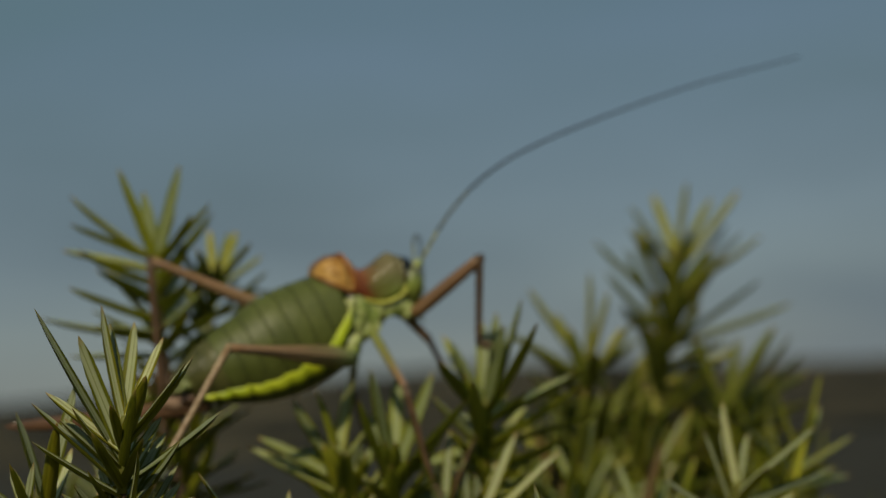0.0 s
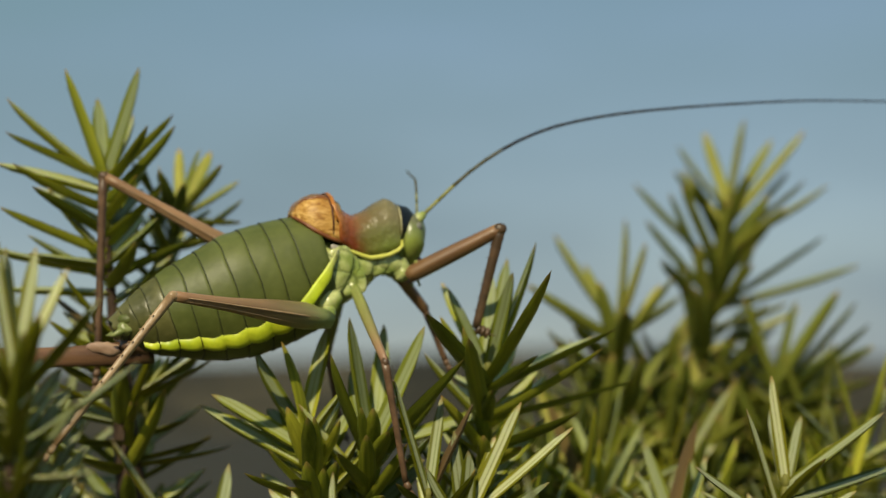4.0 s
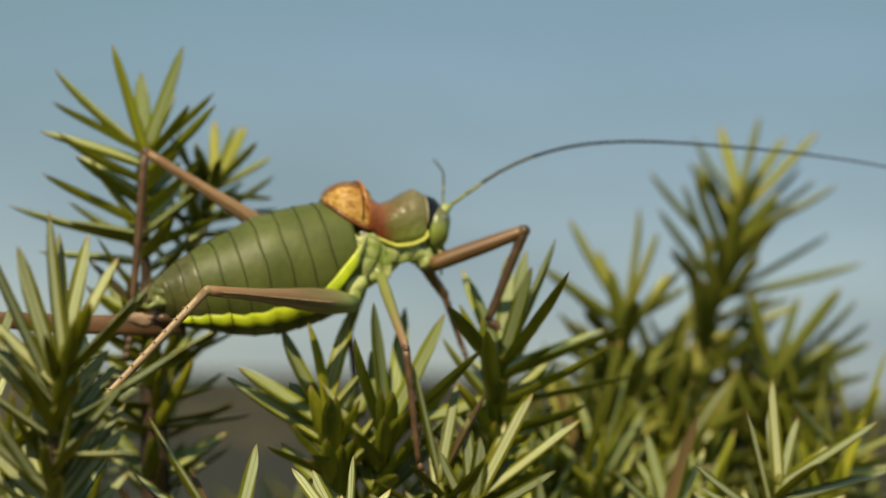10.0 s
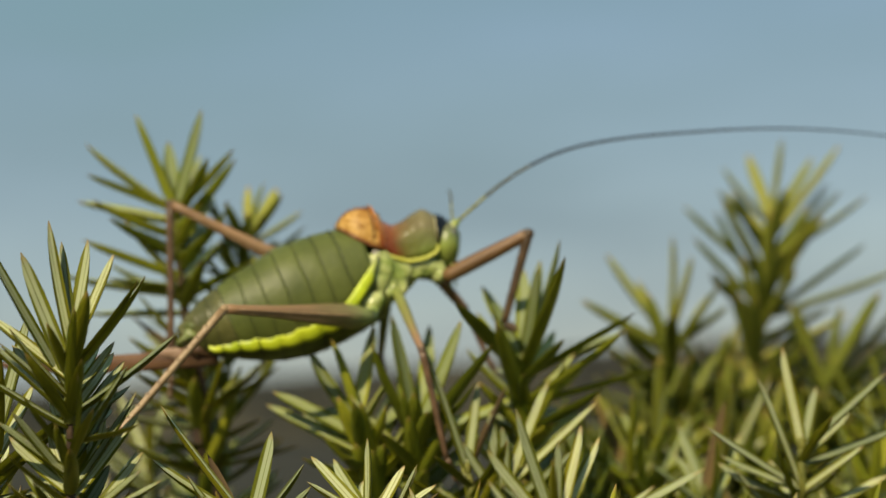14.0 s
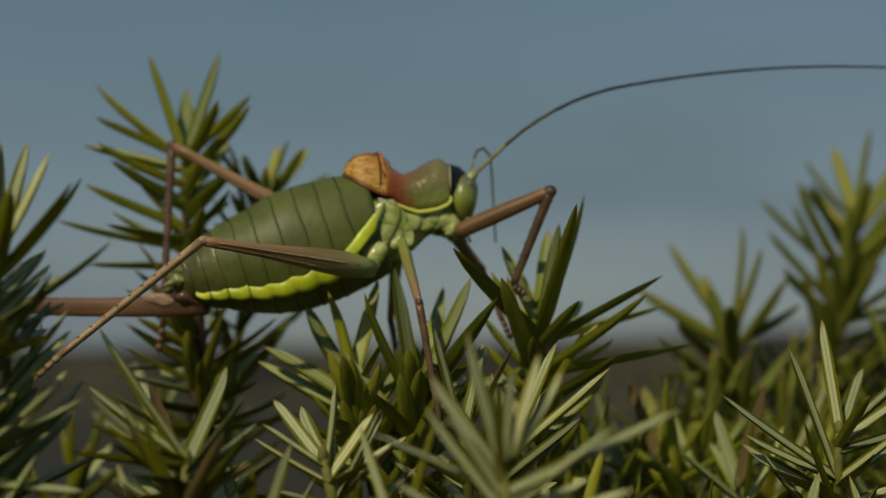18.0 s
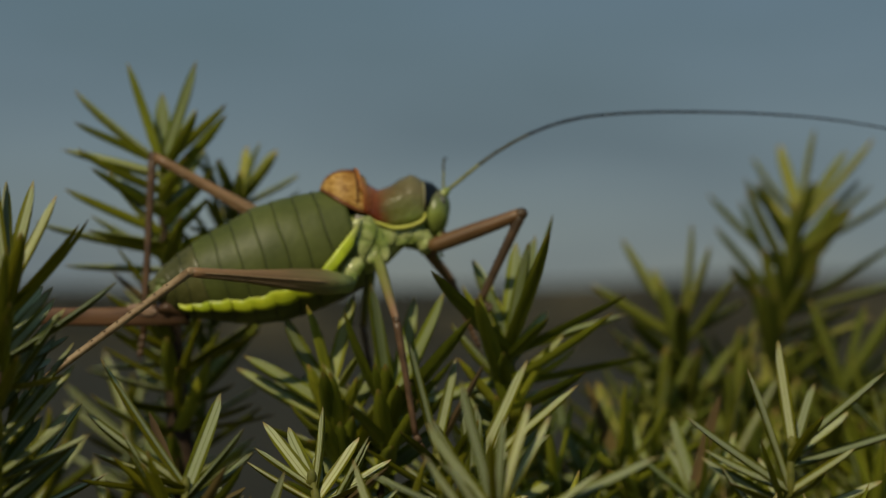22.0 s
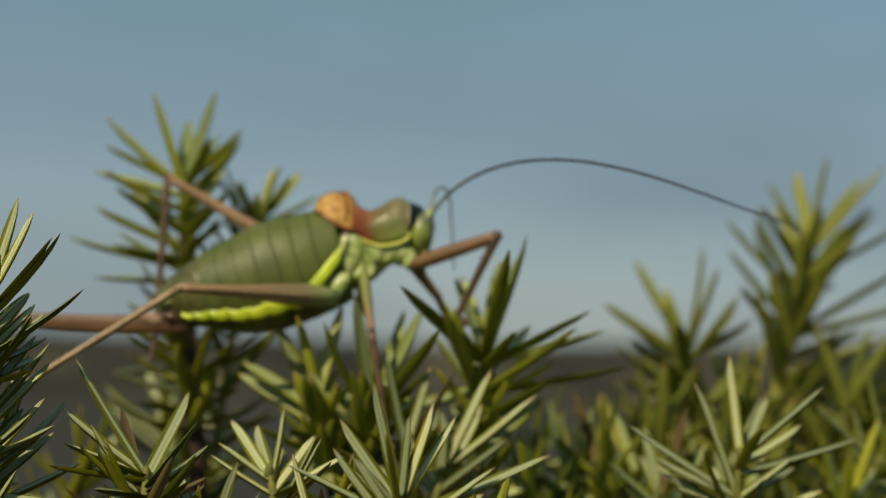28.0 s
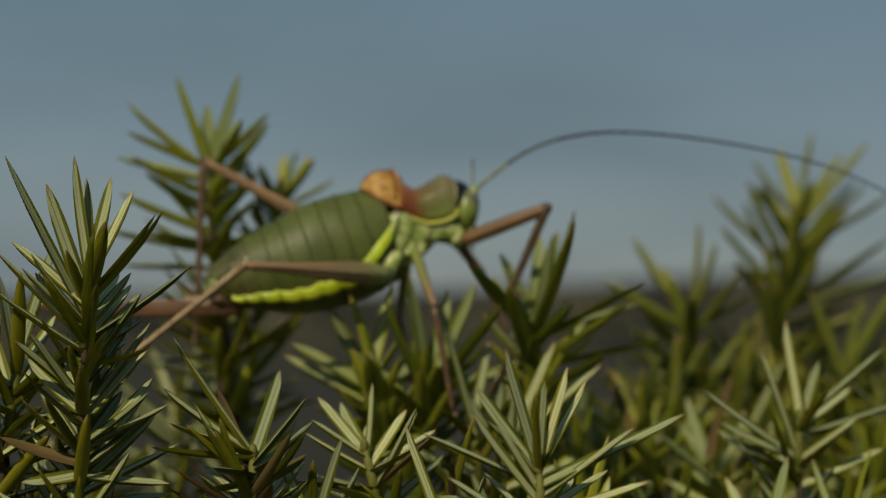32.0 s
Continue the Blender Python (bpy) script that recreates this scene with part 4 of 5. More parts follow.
# axis of the abdomen, tail to front, and its half height
AX = [Vector(p) for p in ((-25.1, 0, -11.9), (-24.0, 0, -11.65), (-22.0, 0, -11.15), (-19.4, 0, -10.4), (-16.8, 0, -9.8), (-14.1, 0, -8.8), (-11.5, 0, -7.9), (-8.9, 0, -7.0), (-6.3, 0, -6.1))]
AR = [0.8, 1.75, 2.9, 3.95, 4.75, 5.35, 5.35, 5.1, 4.6]


def lump(bm, centre, radii, turn=(0, 0, 0), seed=0, amp=0.12, seg=22, rings=16, mat=0):
    """A rounded plate with an uneven, creased surface."""
    before = set(bm.verts)
    blob(bm, centre, radii, turn, seg, rings, mat)
    c = Vector(centre)
    for v in bm.verts:
        if v not in before:
            q = v.co * 0.9 + Vector((seed * 3.1, seed * 1.7, 0))
            k = noise.noise(q) + 0.6 * noise.noise(q * 2.3) - 0.5 * abs(noise.noise(q * 1.6 + Vector((5, 0, 0))))
            v.co += (v.co - c).normalized() * amp * k * 1.4


def abdomen():
    cuts = [0.0, 0.05, 0.105, 0.17, 0.25, 0.345, 0.445, 0.55, 0.66, 0.765, 0.87, 1.0]
    axis_dir = (AX[-1] - AX[0]).normalized()
    side, upv = Vector((0, 1, 0)), axis_dir.cross(Vector((0, -1, 0))) * -1
    total = (AX[-1] - AX[0]).length
    us = [(p - AX[0]).dot(axis_dir) / total for p in AX]
    seg = 64
    for i, (a, b) in enumerate(zip(cuts, cuts[1:])):
        bm = bmesh.new()
        rings = []
        rnd = random.Random(i)
        wave = rnd.uniform(-4, 4)
        for q, grow in ((-0.012, -0.42), (-0.010, 0.0), (0.0, 0.07), (0.027, 0.07), (0.3, 0.02), (0.6, 0.02), (0.85, 0.0), (1.0, -0.03), (1.06, -0.2)):
            u = a + (b - a) * q
            c, r = stem_at(AX, max(0, u))[0], lerp(us, AR, u) + grow
            r = max(r, 0.15)
            rings.append([bm.verts.new(c + side * (math.sin(t) * r * 0.86) + upv * (math.cos(t) * r * (1.0 if math.cos(t) > 0 else 1.10))
                                        + axis_dir * (0.22 * noise.noise(Vector((math.cos(t) * 1.6, math.sin(t) * 1.6, (i + round(q)) * 2.7)))))
                          for t in (2 * math.pi * k / seg for k in range(seg))])
        for j, (ra, rb) in enumerate(zip(rings, rings[1:])):
            for k in range(seg):
                f = bm.faces.new((ra[k], ra[(k + 1) % seg], rb[(k + 1) % seg], rb[k]))
                ang = abs(((k + 0.5) * 360 / seg + 180) % 360 - 180)
                f.material_index = 2 if j < 3 else 0 if ang < 139 else 1
        for ring in (rings[0], rings[-1]):
            if ring is rings[0] and i > 0:
                continue
            bm.faces.new(ring)
        ring = part("abdomen_segment", bm, [M_REAR if i < 4 else M_ABDOMEN, M_BELLY, M_SEAM], cricket, "brownish olive segment" if i < 4 else "")
        if not 2 <= i <= 9:
            continue
        for s in (-1, 1):
            bm = bmesh.new()
            grid = []
            for c in range(13):
                q = (0.05 if i < 6 else -0.03) + (0.95 if i < 6 else 1.06) * c / 12
                u = a + (b - a) * q
                c0, r = stem_at(AX, u)[0], lerp(us, AR, u) + 0.09 + 0.02 * (1 - q)
                hi = 126.5 + 9 * max(0, 1 - (i + q) / 4.5) - 1.0 * (i + q) + 0.2 * wave + 2.5 * math.sin(q * math.pi) ** 2
                lo = 143 - 0.5 * (i + q) + 1.2 * math.sin(q * 2.4 + 0.4) - 2.5 * (1 - q) ** 4
                swell = 0.4 * (0.55 + 0.45 * math.sin(math.pi * min(1, max(0, q))) ** 0.6)
                grid.append([bm.verts.new(c0 + side * (s * math.sin(radians(t)) * (r * 0.86 + g)) + upv * (math.cos(radians(t)) * (r * 1.105 + g)))
                             for t, g in ((hi + 1.5 + (lo - hi - 2) * v, swell * g) for v, g in ((0, -0.4), (0.12, 0.34), (0.34, 0.7), (0.55, 0.92), (0.74, 1), (0.88, 0.8), (1, -0.4)))])
            for ra, rb in zip(grid, grid[1:]):
                for k in range(6):
                    bm.faces.new((ra[k], ra[k + 1], rb[k + 1], rb[k]))
            bmesh.ops.recalc_face_normals(bm, faces=bm.faces[:])
            part("yellow_band", bm, M_YELLOW, ring, "bright yellow edge band")
    bm = bmesh.new()
    lump(bm, (-23.9, 0, -11.0), (1.15, 1.65, 0.85), (0, -24, 0), 7, 0.16)
    part("tail_plate", bm, M_ABDOMEN, cricket, "green tail plate")
    bm = bmesh.new()
    lump(bm, (-23.2, 0, -13.3), (1.8, 1.05, 1.0), (0, 8, 0), 9, 0.26)
    part("ovipositor_base", bm, M_OVI_BASE, cricket, "glossy dark brown base of the ovipositor")
    for s in (-1, 1):
        bm = bmesh.new()
        lump(bm, (-24.0, s * 1.2, -11.9), (0.8, 0.5, 0.65), (0, 20, 0), 11, 0.16)
        part("side_flap", bm, M_FLAP, cricket, "pale green flap at the tail")
        bm = bmesh.new()
        tube(bm, [(-24.0, s * 1.2, -11.9), (-24.6, s * 1.5, -12.2), (-25.1, s * 1.6, -12.45), (-25.5, s * 1.5, -12.5)], [0.4, 0.34, 0.22, 0.05], 10)
        part("cercus", bm, M_FLAP, cricket, "short pale pointed cercus")
    ov = part("ovipositor", ovipositor(), M_OVI, cricket, "long shiny brown blade-like ovipositor", aim((-21.5, 0, -14.0), (-42, 0, -14.3)))
    for q in (-1, 1):
        bm = bmesh.new()
        lump(bm, (4.3, q * 0.3, 0.45), (1.6, 0.42, 0.62), (0, -6, 0), 15 + q, 0.14)
        part("valve", bm, M_VALVE, ov, "glossy pale brown swollen valve")


def ovipositor():
    bm = bmesh.new()
    pts, rad = [], []
    for k in range(15):
        x = 21.5 * k / 14
        pts.append((x, 0, 0.012 * (x - 9) ** 2 * 0.35 - 0.2))
        rad.append(lerp([0, 3, 8, 15, 20, 21.5], [1.15, 1.05, 0.9, 0.82, 0.5, 0.08], x))
    tube(bm, pts, rad, 14, flat=0.42)
    return bm


def pronotum():
    """The saddle-shaped shield: high rear rim, a dip, and a raised front lip."""
    xs = [-6.1, -5.9, -5.3, -4.6, -3.7, -2.6, -1.6, -0.6, 0.1, 0.55]
    top = [0.20, 0.22, -0.45, -1.25, -1.75, -1.3, -0.6, -0.12, -0.35, -0.75]
    low = [-4.1, -4.5, -4.85, -5.0, -5.3, -5.65, -5.6, -5.35, -5.0, -4.75]
    wid = [3.35, 3.35, 3.1, 2.85, 2.7, 2.7, 2.7, 2.6, 2.45, 2.3]
    bm = bmesh.new()
    seg = 40
    shells = []
    for thick in (0.0, 0.22):
        rings = []
        for x, t, lo, w in zip(np.linspace(-6.1, 0.55, 24), *(np.interp(np.linspace(-6.1, 0.55, 24), xs, v) for v in (top, low, wid))):
            ring = []
            for k in range(seg + 1):
                a = math.pi * (k / seg - 0.5) * 1.16
                cy, cz = math.sin(a), math.cos(a)
                h = (t - lo) * 0.62
                zc = t - h
                y = math.copysign(abs(cy) ** 0.9, cy) * (w - thick)
                z = zc + (h - thick) * cz if cz > 0 else zc + (zc - lo) * cz / 0.29 * 1.0
                lag = 0.75 * (1 - max(cz, 0)) ** 1.4 if x < -4 else 0.0
                ring.append(bm.verts.new((x + lag * min(1, (-4 - x) / 2), y, z)))
            rings.append(ring)
        for ra, rb in zip(rings, rings[1:]):
            for k in range(seg):
                bm.faces.new((ra[k], ra[k + 1], rb[k + 1], rb[k]))
        shells.append(rings)
    o, i = shells
    for ra, rb in ((o[0], i[0]), (o[-1], i[-1])):
        for k in range(seg):
            bm.faces.new((ra[k], ra[k + 1], rb[k + 1], rb[k]))
    for k in (0, seg):
        for ra, rb, rc, rd in zip(o, o[1:], i, i[1:]):
            bm.faces.new((ra[k], rb[k], rd[k], rc[k]))
    shield = part("pronotum", bm, M_PRONOTUM, cricket, "glossy olive shield with a reddish-brown rear")
    for s in (-1, 1):
        bm = bmesh.new()
        pts = [(x, s * (w * 0.985 + 0.02), z) for x, w, z in ((-4.8, 2.95, -4.85), (-4.0, 2.8, -5.15), (-3.2, 2.72, -5.45), (-2.4, 2.7, -5.66), (-1.5, 2.7, -5.58), (-0.6, 2.6, -5.36), (0.2, 2.45, -4.98), (0.6, 2.3, -4.6), (0.62, 2.2, -4.0))]
        tube(bm, pts, [0.1, 0.17, 0.2, 0.22, 0.22, 0.2, 0.2, 0.18, 0.08], 8)
        part("margin", bm, M_YELLOW_PALE, shield, "pale yellow rim")
    bm = bmesh.new()
    tube(bm, [(0.56, 2.36 * math.sin(a), -3.0 + 2.27 * math.cos(a)) for a in (radians(v) for v in range(-105, 106, 15))], [0.075] * 15, 8, up=Vector((1, 0, 0)))
    part("front_rim", bm, M_CREAM, shield, "pale cream front rim")
    bm = bmesh.new()
    tube(bm, [(-6.0 + 0.06 * abs(s) ** 1.6, s, z) for s, z in ((-3.3, -2.4), (-2.95, -1.2), (-2.0, -0.25), (-0.8, 0.18), (0.8, 0.18), (2.0, -0.25), (2.95, -1.2), (3.3, -2.4))], [0.06, 0.12, 0.15, 0.15, 0.15, 0.15, 0.12, 0.06], 8, up=Vector((1, 0, 0)))
    part("rear_rim", bm, M_PRONOTUM, shield, "thickened orange rear rim")
    bm = bmesh.new()
    tube(bm, [(-6.28 + 0.06 * abs(s) ** 1.6, s, z) for s, z in ((-3.2, -3.6), (-3.25, -2.5), (-2.85, -1.15), (-1.95, -0.22), (-0.8, 0.17), (0.8, 0.17), (1.95, -0.22), (2.85, -1.15), (3.25, -2.5), (3.2, -3.6))], [0.05, 0.09, 0.1, 0.1, 0.08, 0.08, 0.1, 0.1, 0.09, 0.05], 8, up=Vector((1, 0, 0)))
    part("groove", bm, M_GROOVE, shield, "dark red-brown slit behind the shield")


M_YELLOW_PALE = mottled("pale_yellow_rim", (0.50, 0.50, 0.06), (0.72, 0.70, 0.16), 700, 0.4, 0.45, 0.15)
M_CREAM = mottled("cream_rim", (0.30, 0.27, 0.13), (0.50, 0.45, 0.26), 700, 0.4, 0.45, 0.2)
M_GROOVE = mottled("groove_brown", (0.05, 0.014, 0.006), (0.10, 0.03, 0.012), 700, 0.5, 0.3, 0.2)
M_RIM = mottled("brown_rim", (0.12, 0.035, 0.012), (0.28, 0.10, 0.03), 700, 0.35, 0.5, 0.3)


M_STRIPE = along("stripe_yellow", [(0.0, (0.50, 0.62, 0.02)), (0.6, (0.58, 0.68, 0.03)), (0.85, (0.62, 0.66, 0.18)), (1.0, (0.66, 0.64, 0.42))], -10.5, -5.0, axis="Z", rough=0.4, scale=700)


def tegmina():
    """Two short domed wing stubs under the rear rim, each a thick closed shell."""
    xs = [-9.3, -9.15, -8.8, -8.2, -7.4, -6.6, -5.8, -5.0]
    tops = [-1.7, -1.25, -0.72, -0.20, 0.14, 0.20, 0.0, -0.6]
    lows = [-1.95, -2.05, -2.3, -2.75, -3.35, -3.75, -4.1, -4.3]
    wids = [0.9, 1.55, 2.15, 2.75, 3.15, 3.22, 3.15, 2.95]
    for s in (-1, 1):
        bm = bmesh.new()
        shells = []
        for thick in (0.0, 0.3):
            rows = []
            for i in range(19):
                x = -9.3 + 4.3 * (i / 18) ** 1.5
                zt, zb, w = lerp(xs, tops, x) - thick, lerp(xs, lows, x) + 0.3 * thick, max(0.3, lerp(xs, wids, x) - thick)
                row = []
                for k in range(17):
                    a = radians(92 * k / 16)
                    y = 0.06 + w * math.sin(a) ** 0.82
                    z = zb + (zt - zb) * max(0.0, math.cos(a)) ** 0.72
                    fold = 0.10 * math.exp(-((k - 6) / 1.6) ** 2) + 0.06 * noise.noise(Vector((x * 1.3, a * 3, s * 3)))
                    row.append(bm.verts.new((x + thick * 0.4 * (1 - i / 18), s * (y + fold * 0.7), z + fold * 0.7)))
                rows.append(row)
            for ra, rb in zip(rows, rows[1:]):
                for k in range(16):
                    bm.faces.new((ra[k], ra[k + 1], rb[k + 1], rb[k])).material_index = 1 if k < 6 or thick else 0
            shells.append(rows)
        o, n_ = shells
        for ra, rb in ((o[0], n_[0]), (o[-1], n_[-1])):
            for k in range(16):
                bm.faces.new((ra[k], ra[k + 1], rb[k + 1], rb[k]))
        for k in (0, 16):
            for i in range(18):
                bm.faces.new((o[i][k], o[i + 1][k], n_[i + 1][k], n_[i][k]))
        edge = [o[i][16].co.copy() for i in range(0, 19, 2)]
        fold_line = [o[i][6].co.copy() for i in range(3, 19, 2)]
        wing = part("tegmen", bm, [M_TEGMEN, M_TEGMEN_TOP], cricket, "short orange-yellow veined wing stub")
        bm = bmesh.new()
        tube(bm, edge, [0.08, 0.13, 0.16, 0.18, 0.2, 0.2, 0.2, 0.18, 0.15, 0.1], 8)
        part("wing_edge", bm, M_RIM, wing, "dark brown thickened edge")
        bm = bmesh.new()
        tube(bm, fold_line, [0.04, 0.09, 0.12, 0.13, 0.13, 0.12, 0.1, 0.06], 6)
        part("vein", bm, M_RIM, wing, "raised brown vein")


def thorax_and_head():
    bm = bmesh.new()
    tube(bm, [(-8.0, 0, -6.8), (-6.5, 0, -6.9), (-5.0, 0, -6.9), (-3.4, 0, -6.5), (-2.0, 0, -5.8), (-0.6, 0, -5.3), (0.8, 0, -4.8)],
         [3.6, 3.5, 3.1, 2.35, 1.7, 1.5, 1.4], 20, flat=0.93)
    body = part("thorax", bm, M_THORAX, cricket, "pale green folded thorax")
    for s in (-1, 1):
        bm = bmesh.new()
        lump(bm, (-4.4, s * 2.5, -8.5), (0.9, 0.7, 0.75), (0, 20, 0), 1)
        lump(bm, (-6.3, s * 3.4, -9.7), (1.0, 0.55, 1.3), (0, 40, 0), 2)
        part("leg_socket", bm, M_THORAX, body)
        for q, (c, rad, turn) in enumerate((((-6.1, 3.0, -7.3), (1.35, 0.55, 2.7), (0, 30, 0)), ((-5.0, 2.85, -6.5), (0.5, 0.5, 1.6), (0, 18, 0)), ((-4.5, 2.6, -7.1), (0.95, 0.6, 1.7), (0, 12, 0)),
                                            ((-3.5, 2.55, -7.6), (0.6, 0.5, 1.1), (0, -14, 0)), ((-3.0, 2.2, -6.5), (0.8, 0.55, 0.9), (0, 30, 0)), ((-1.9, 1.95, -6.15), (1.2, 0.5, 1.05), (0, -10, 0)),
                                            ((-0.6, 1.75, -6.05), (1.1, 0.5, 0.95), (0, 12, 0)), ((0.5, 1.55, -6.45), (1.0, 0.55, 0.85), (0, 35, 0)))):
            bm = bmesh.new()
            lump(bm, (c[0], s * (c[1] + 0.15), c[2]), (rad[0] * 1.18, rad[1] * 0.58, rad[2] * 1.12), turn, 4 + q, 0.12)
            part("side_plate", bm, M_THORAX, body)
        bm = bmesh.new()
        ridge = [Vector(p) for p in ((-5.55, s * 3.45, -5.1), (-5.9, s * 3.85, -5.8), (-6.3, s * 4.1, -6.5), (-6.85, s * 4.38, -7.4), (-7.4, s * 4.55, -8.2), (-8.1, s * 4.62, -9.15), (-8.8, s * 4.6, -9.9), (-9.8, s * 4.45, -10.9))]
        tube(bm, ridge, [0.24, 0.36, 0.46, 0.52, 0.58, 0.60, 0.56, 0.34], 12, flat=0.3)
        for v in bm.verts:
            v.co += Vector((1, 0, 0.4)) * (0.34 * noise.noise(v.co * 1.1) + 0.2 * noise.noise(v.co * 2.7))
        part("side_stripe", bm, M_STRIPE, cricket, "bright yellow slanting stripe, whitish at its top")
        bm = bmesh.new()
        lump(bm, (-5.6, s * 3.05, -4.9), (0.6, 0.2, 0.36), (0, 35, 0), 3, 0.12)
        part("pale_spot", bm, M_WHITE, cricket, "whitish soft spot below the wing stub")
    bm = bmesh.new()
    tube(bm, [(-0.4, 0, -2.9), (0.4, 0, -2.7), (1.0, 0, -2.45), (1.5, 0, -2.4), (1.9, 0, -2.5), (2.1, 0, -2.7)], [2.1, 2.15, 1.9, 1.5, 1.0, 0.5], 28, flat=0.98)
    part("neck_band", bm, M_BLACK, cricket, "glossy black band behind the head")
    bm = bmesh.new()
    blob(bm, (1.72, 0, -3.9), (1.5, 2.0, 2.45), (0, 12, 0), 32, 22)
    for v in bm.verts:
        low = max(0.0, (-3.9 - v.co.z) / 2.45)
        v.co.y *= 1 - 0.22 * low * low
        v.co.x += 0.25 * low + (0.12 * noise.noise(v.co * 0.8))
    head = part("head", bm, M_HEAD, cricket, "rounded yellow-green head")
    for s in (-1, 1):
        bm = bmesh.new()
        blob(bm, (2.35, s * 1.5, -2.85), (0.34, 0.28, 0.45), (0, 10, 0))
        part("eye", bm, M_EYE, head, "small glossy grey eye")
        bm = bmesh.new()
        tube(bm, [(2.2, s * 0.75, -2.45), (2.7, s * 0.75, -1.9), (3.1, s * 0.72, -1.5)], [0.45, 0.42, 0.3], 10)
        part("antenna_base", bm, M_THORAX, head, "thick green antenna base")
        bm = bmesh.new()
        tube(bm, [(2.2, s * 0.9, -5.9), (2.5, s * 1.2, -6.6), (2.2, s * 1.3, -7.4), (2.5, s * 1.3, -8.2)], [0.2, 0.18, 0.16, 0.12], 8)
        part("palp", bm, M_THORAX, head, "slender pale palp")
    bm = bmesh.new()
    blob(bm, (2.45, 0, -6.0), (0.65, 1.0, 0.6), (0, 0, 0))
    part("jaw", bm, M_TIBIA, head, "small brown jaw")


def limb_mesh(length, radii, flat=0.85, bend=0.0, spines=0, seg=16, keel=0.13):
    """A leg piece along its x axis."""
    bm = bmesh.new()
    n = 12
    tube(bm, [(length * k / n, 0, bend * math.sin(math.pi * k / n)) for k in range(n + 1)],
         [lerp([i / (len(radii) - 1) for i in range(len(radii))], radii, k / n) for k in range(n + 1)], seg, flat=flat)
    for v in bm.verts:
        z0 = bend * math.sin(math.pi * v.co.x / length)
        f = 1 - keel * math.sin(2 * math.atan2(v.co.z - z0, v.co.y)) ** 2
        v.co.y, v.co.z = v.co.y * f, z0 + (v.co.z - z0) * f
    for k in range(spines):
        x = length * (0.15 + 0.8 * k / spines)
        r = lerp([i / (len(radii) - 1) for i in range(len(radii))], radii, x / length)
        for s in (-1, 1):
            tube(bm, [(x, s * r * 0.5, r * 0.7), (x + 0.25, s * (r * 0.5 + 0.14), r * 0.7 + 0.18)], [0.06, 0.015], 5)
    return bm


def leg(kind, hip, knee, foot, toe, mats, rf, rt, spines=0, bend=0.0):
    """Hip, knee, foot and toe in the insect's space, mm. Returns femur and tibia."""
    hip, knee, foot, toe = (Vector(p) for p in (hip, knee, foot, toe))
    bm = bmesh.new()
    lump(bm, hip + Vector((-0.3, 0.3 if hip.y < 0 else -0.3, 0.3)), (rf[0] * 0.95, rf[0] * 0.8, rf[0] * 1.25), (0, 40, 0), 20 + hip.x, 0.1)
    part(kind + "_coxa", bm, M_THORAX, cricket)
    lf, lt = (knee - hip).length, (foot - knee).length
    fem = part(kind + "_femur", limb_mesh(lf, rf, bend=bend), mats[0], cricket, "", aim(hip, knee))
    bm = bmesh.new()
    blob(bm, (lf - 0.1, 0, 0), (rf[-1] * 1.15, rf[-1] * 0.86, rf[-1] * 0.98))
    part("knee", bm, mats[1], fem)
    if kind == "hind":
        for drop in (0.05, 0.62):
            bm = bmesh.new()
            xs = [0.12 + 0.8 * k / 8 for k in range(9)]
            rs = [lerp([i / (len(rf) - 1) for i in range(len(rf))], rf, x) for x in xs]
            tube(bm, [(lf * x, r * 0.85 * (1 - drop) ** 0.7, -r * drop) for x, r in zip(xs, rs)], [0.05, 0.09, 0.1, 0.1, 0.09, 0.08, 0.08, 0.07, 0.04], 6)
            part("femur_ridge", bm, M_RIDGE, fem, "pale lengthwise ridge")
    tib = part(kind + "_tibia", limb_mesh(lt, rt, spines=spines), mats[1], cricket, "", aim(knee, foot))
    bm = bmesh.new()
    d = (tib.matrix_basis.to_3x3().inverted() @ (toe - foot))
    a, b = Vector((lt, 0, 0)), Vector((lt, 0, 0)) + d
    for k in range(3):
        p, q = a.lerp(b, k / 3), a.lerp(b, (k + 0.9) / 3)
        tube(bm, [p, p.lerp(q, 0.6), q], [rt[-1] * 0.8, rt[-1] * 1.15, rt[-1] * 0.9], 8, flat=1.3)
    tube(bm, [b, b + d.normalized() * 0.5 + Vector((0, 0, -0.2))], [0.1, 0.02], 6)
    part("tarsus", bm, mats[1], tib, "three-jointed foot with claws")
    return fem, tib


abdomen()
thorax_and_head()
pronotum()
tegmina()
HIND_HIP, HIND_KNEE, HIND_FOOT = (-6.5, -4.6, -11.2), (-21.45, -12.8, -10.1), (-31.0, -16.0, -22.0)
FORE_HIP, FORE_KNEE, FORE_FOOT = (1.2, -1.8, -7.3), (9.3, -5.0, -3.6), (6.6, -3.6, -12.3)
hind_femur, hind_tibia = leg("hind", HIND_HIP, HIND_KNEE, HIND_FOOT, (-32.5, -16.3, -24.0), (M_FEMUR, M_HTIBIA), [0.8, 1.2, 1.08, 0.82, 0.6, 0.5, 0.45], [0.42, 0.36, 0.34, 0.3], spines=9)
leg("hind", (-6.4, 4.6, -8.6), (-25.4, 5.8, 2.0), (-25.9, 5.8, -15.6), (-26.2, 5.6, -17.8), (M_FEMUR, M_TIBIA), [1.1, 1.15, 0.95, 0.75, 0.58, 0.5, 0.45], [0.42, 0.36, 0.34, 0.3], spines=9)
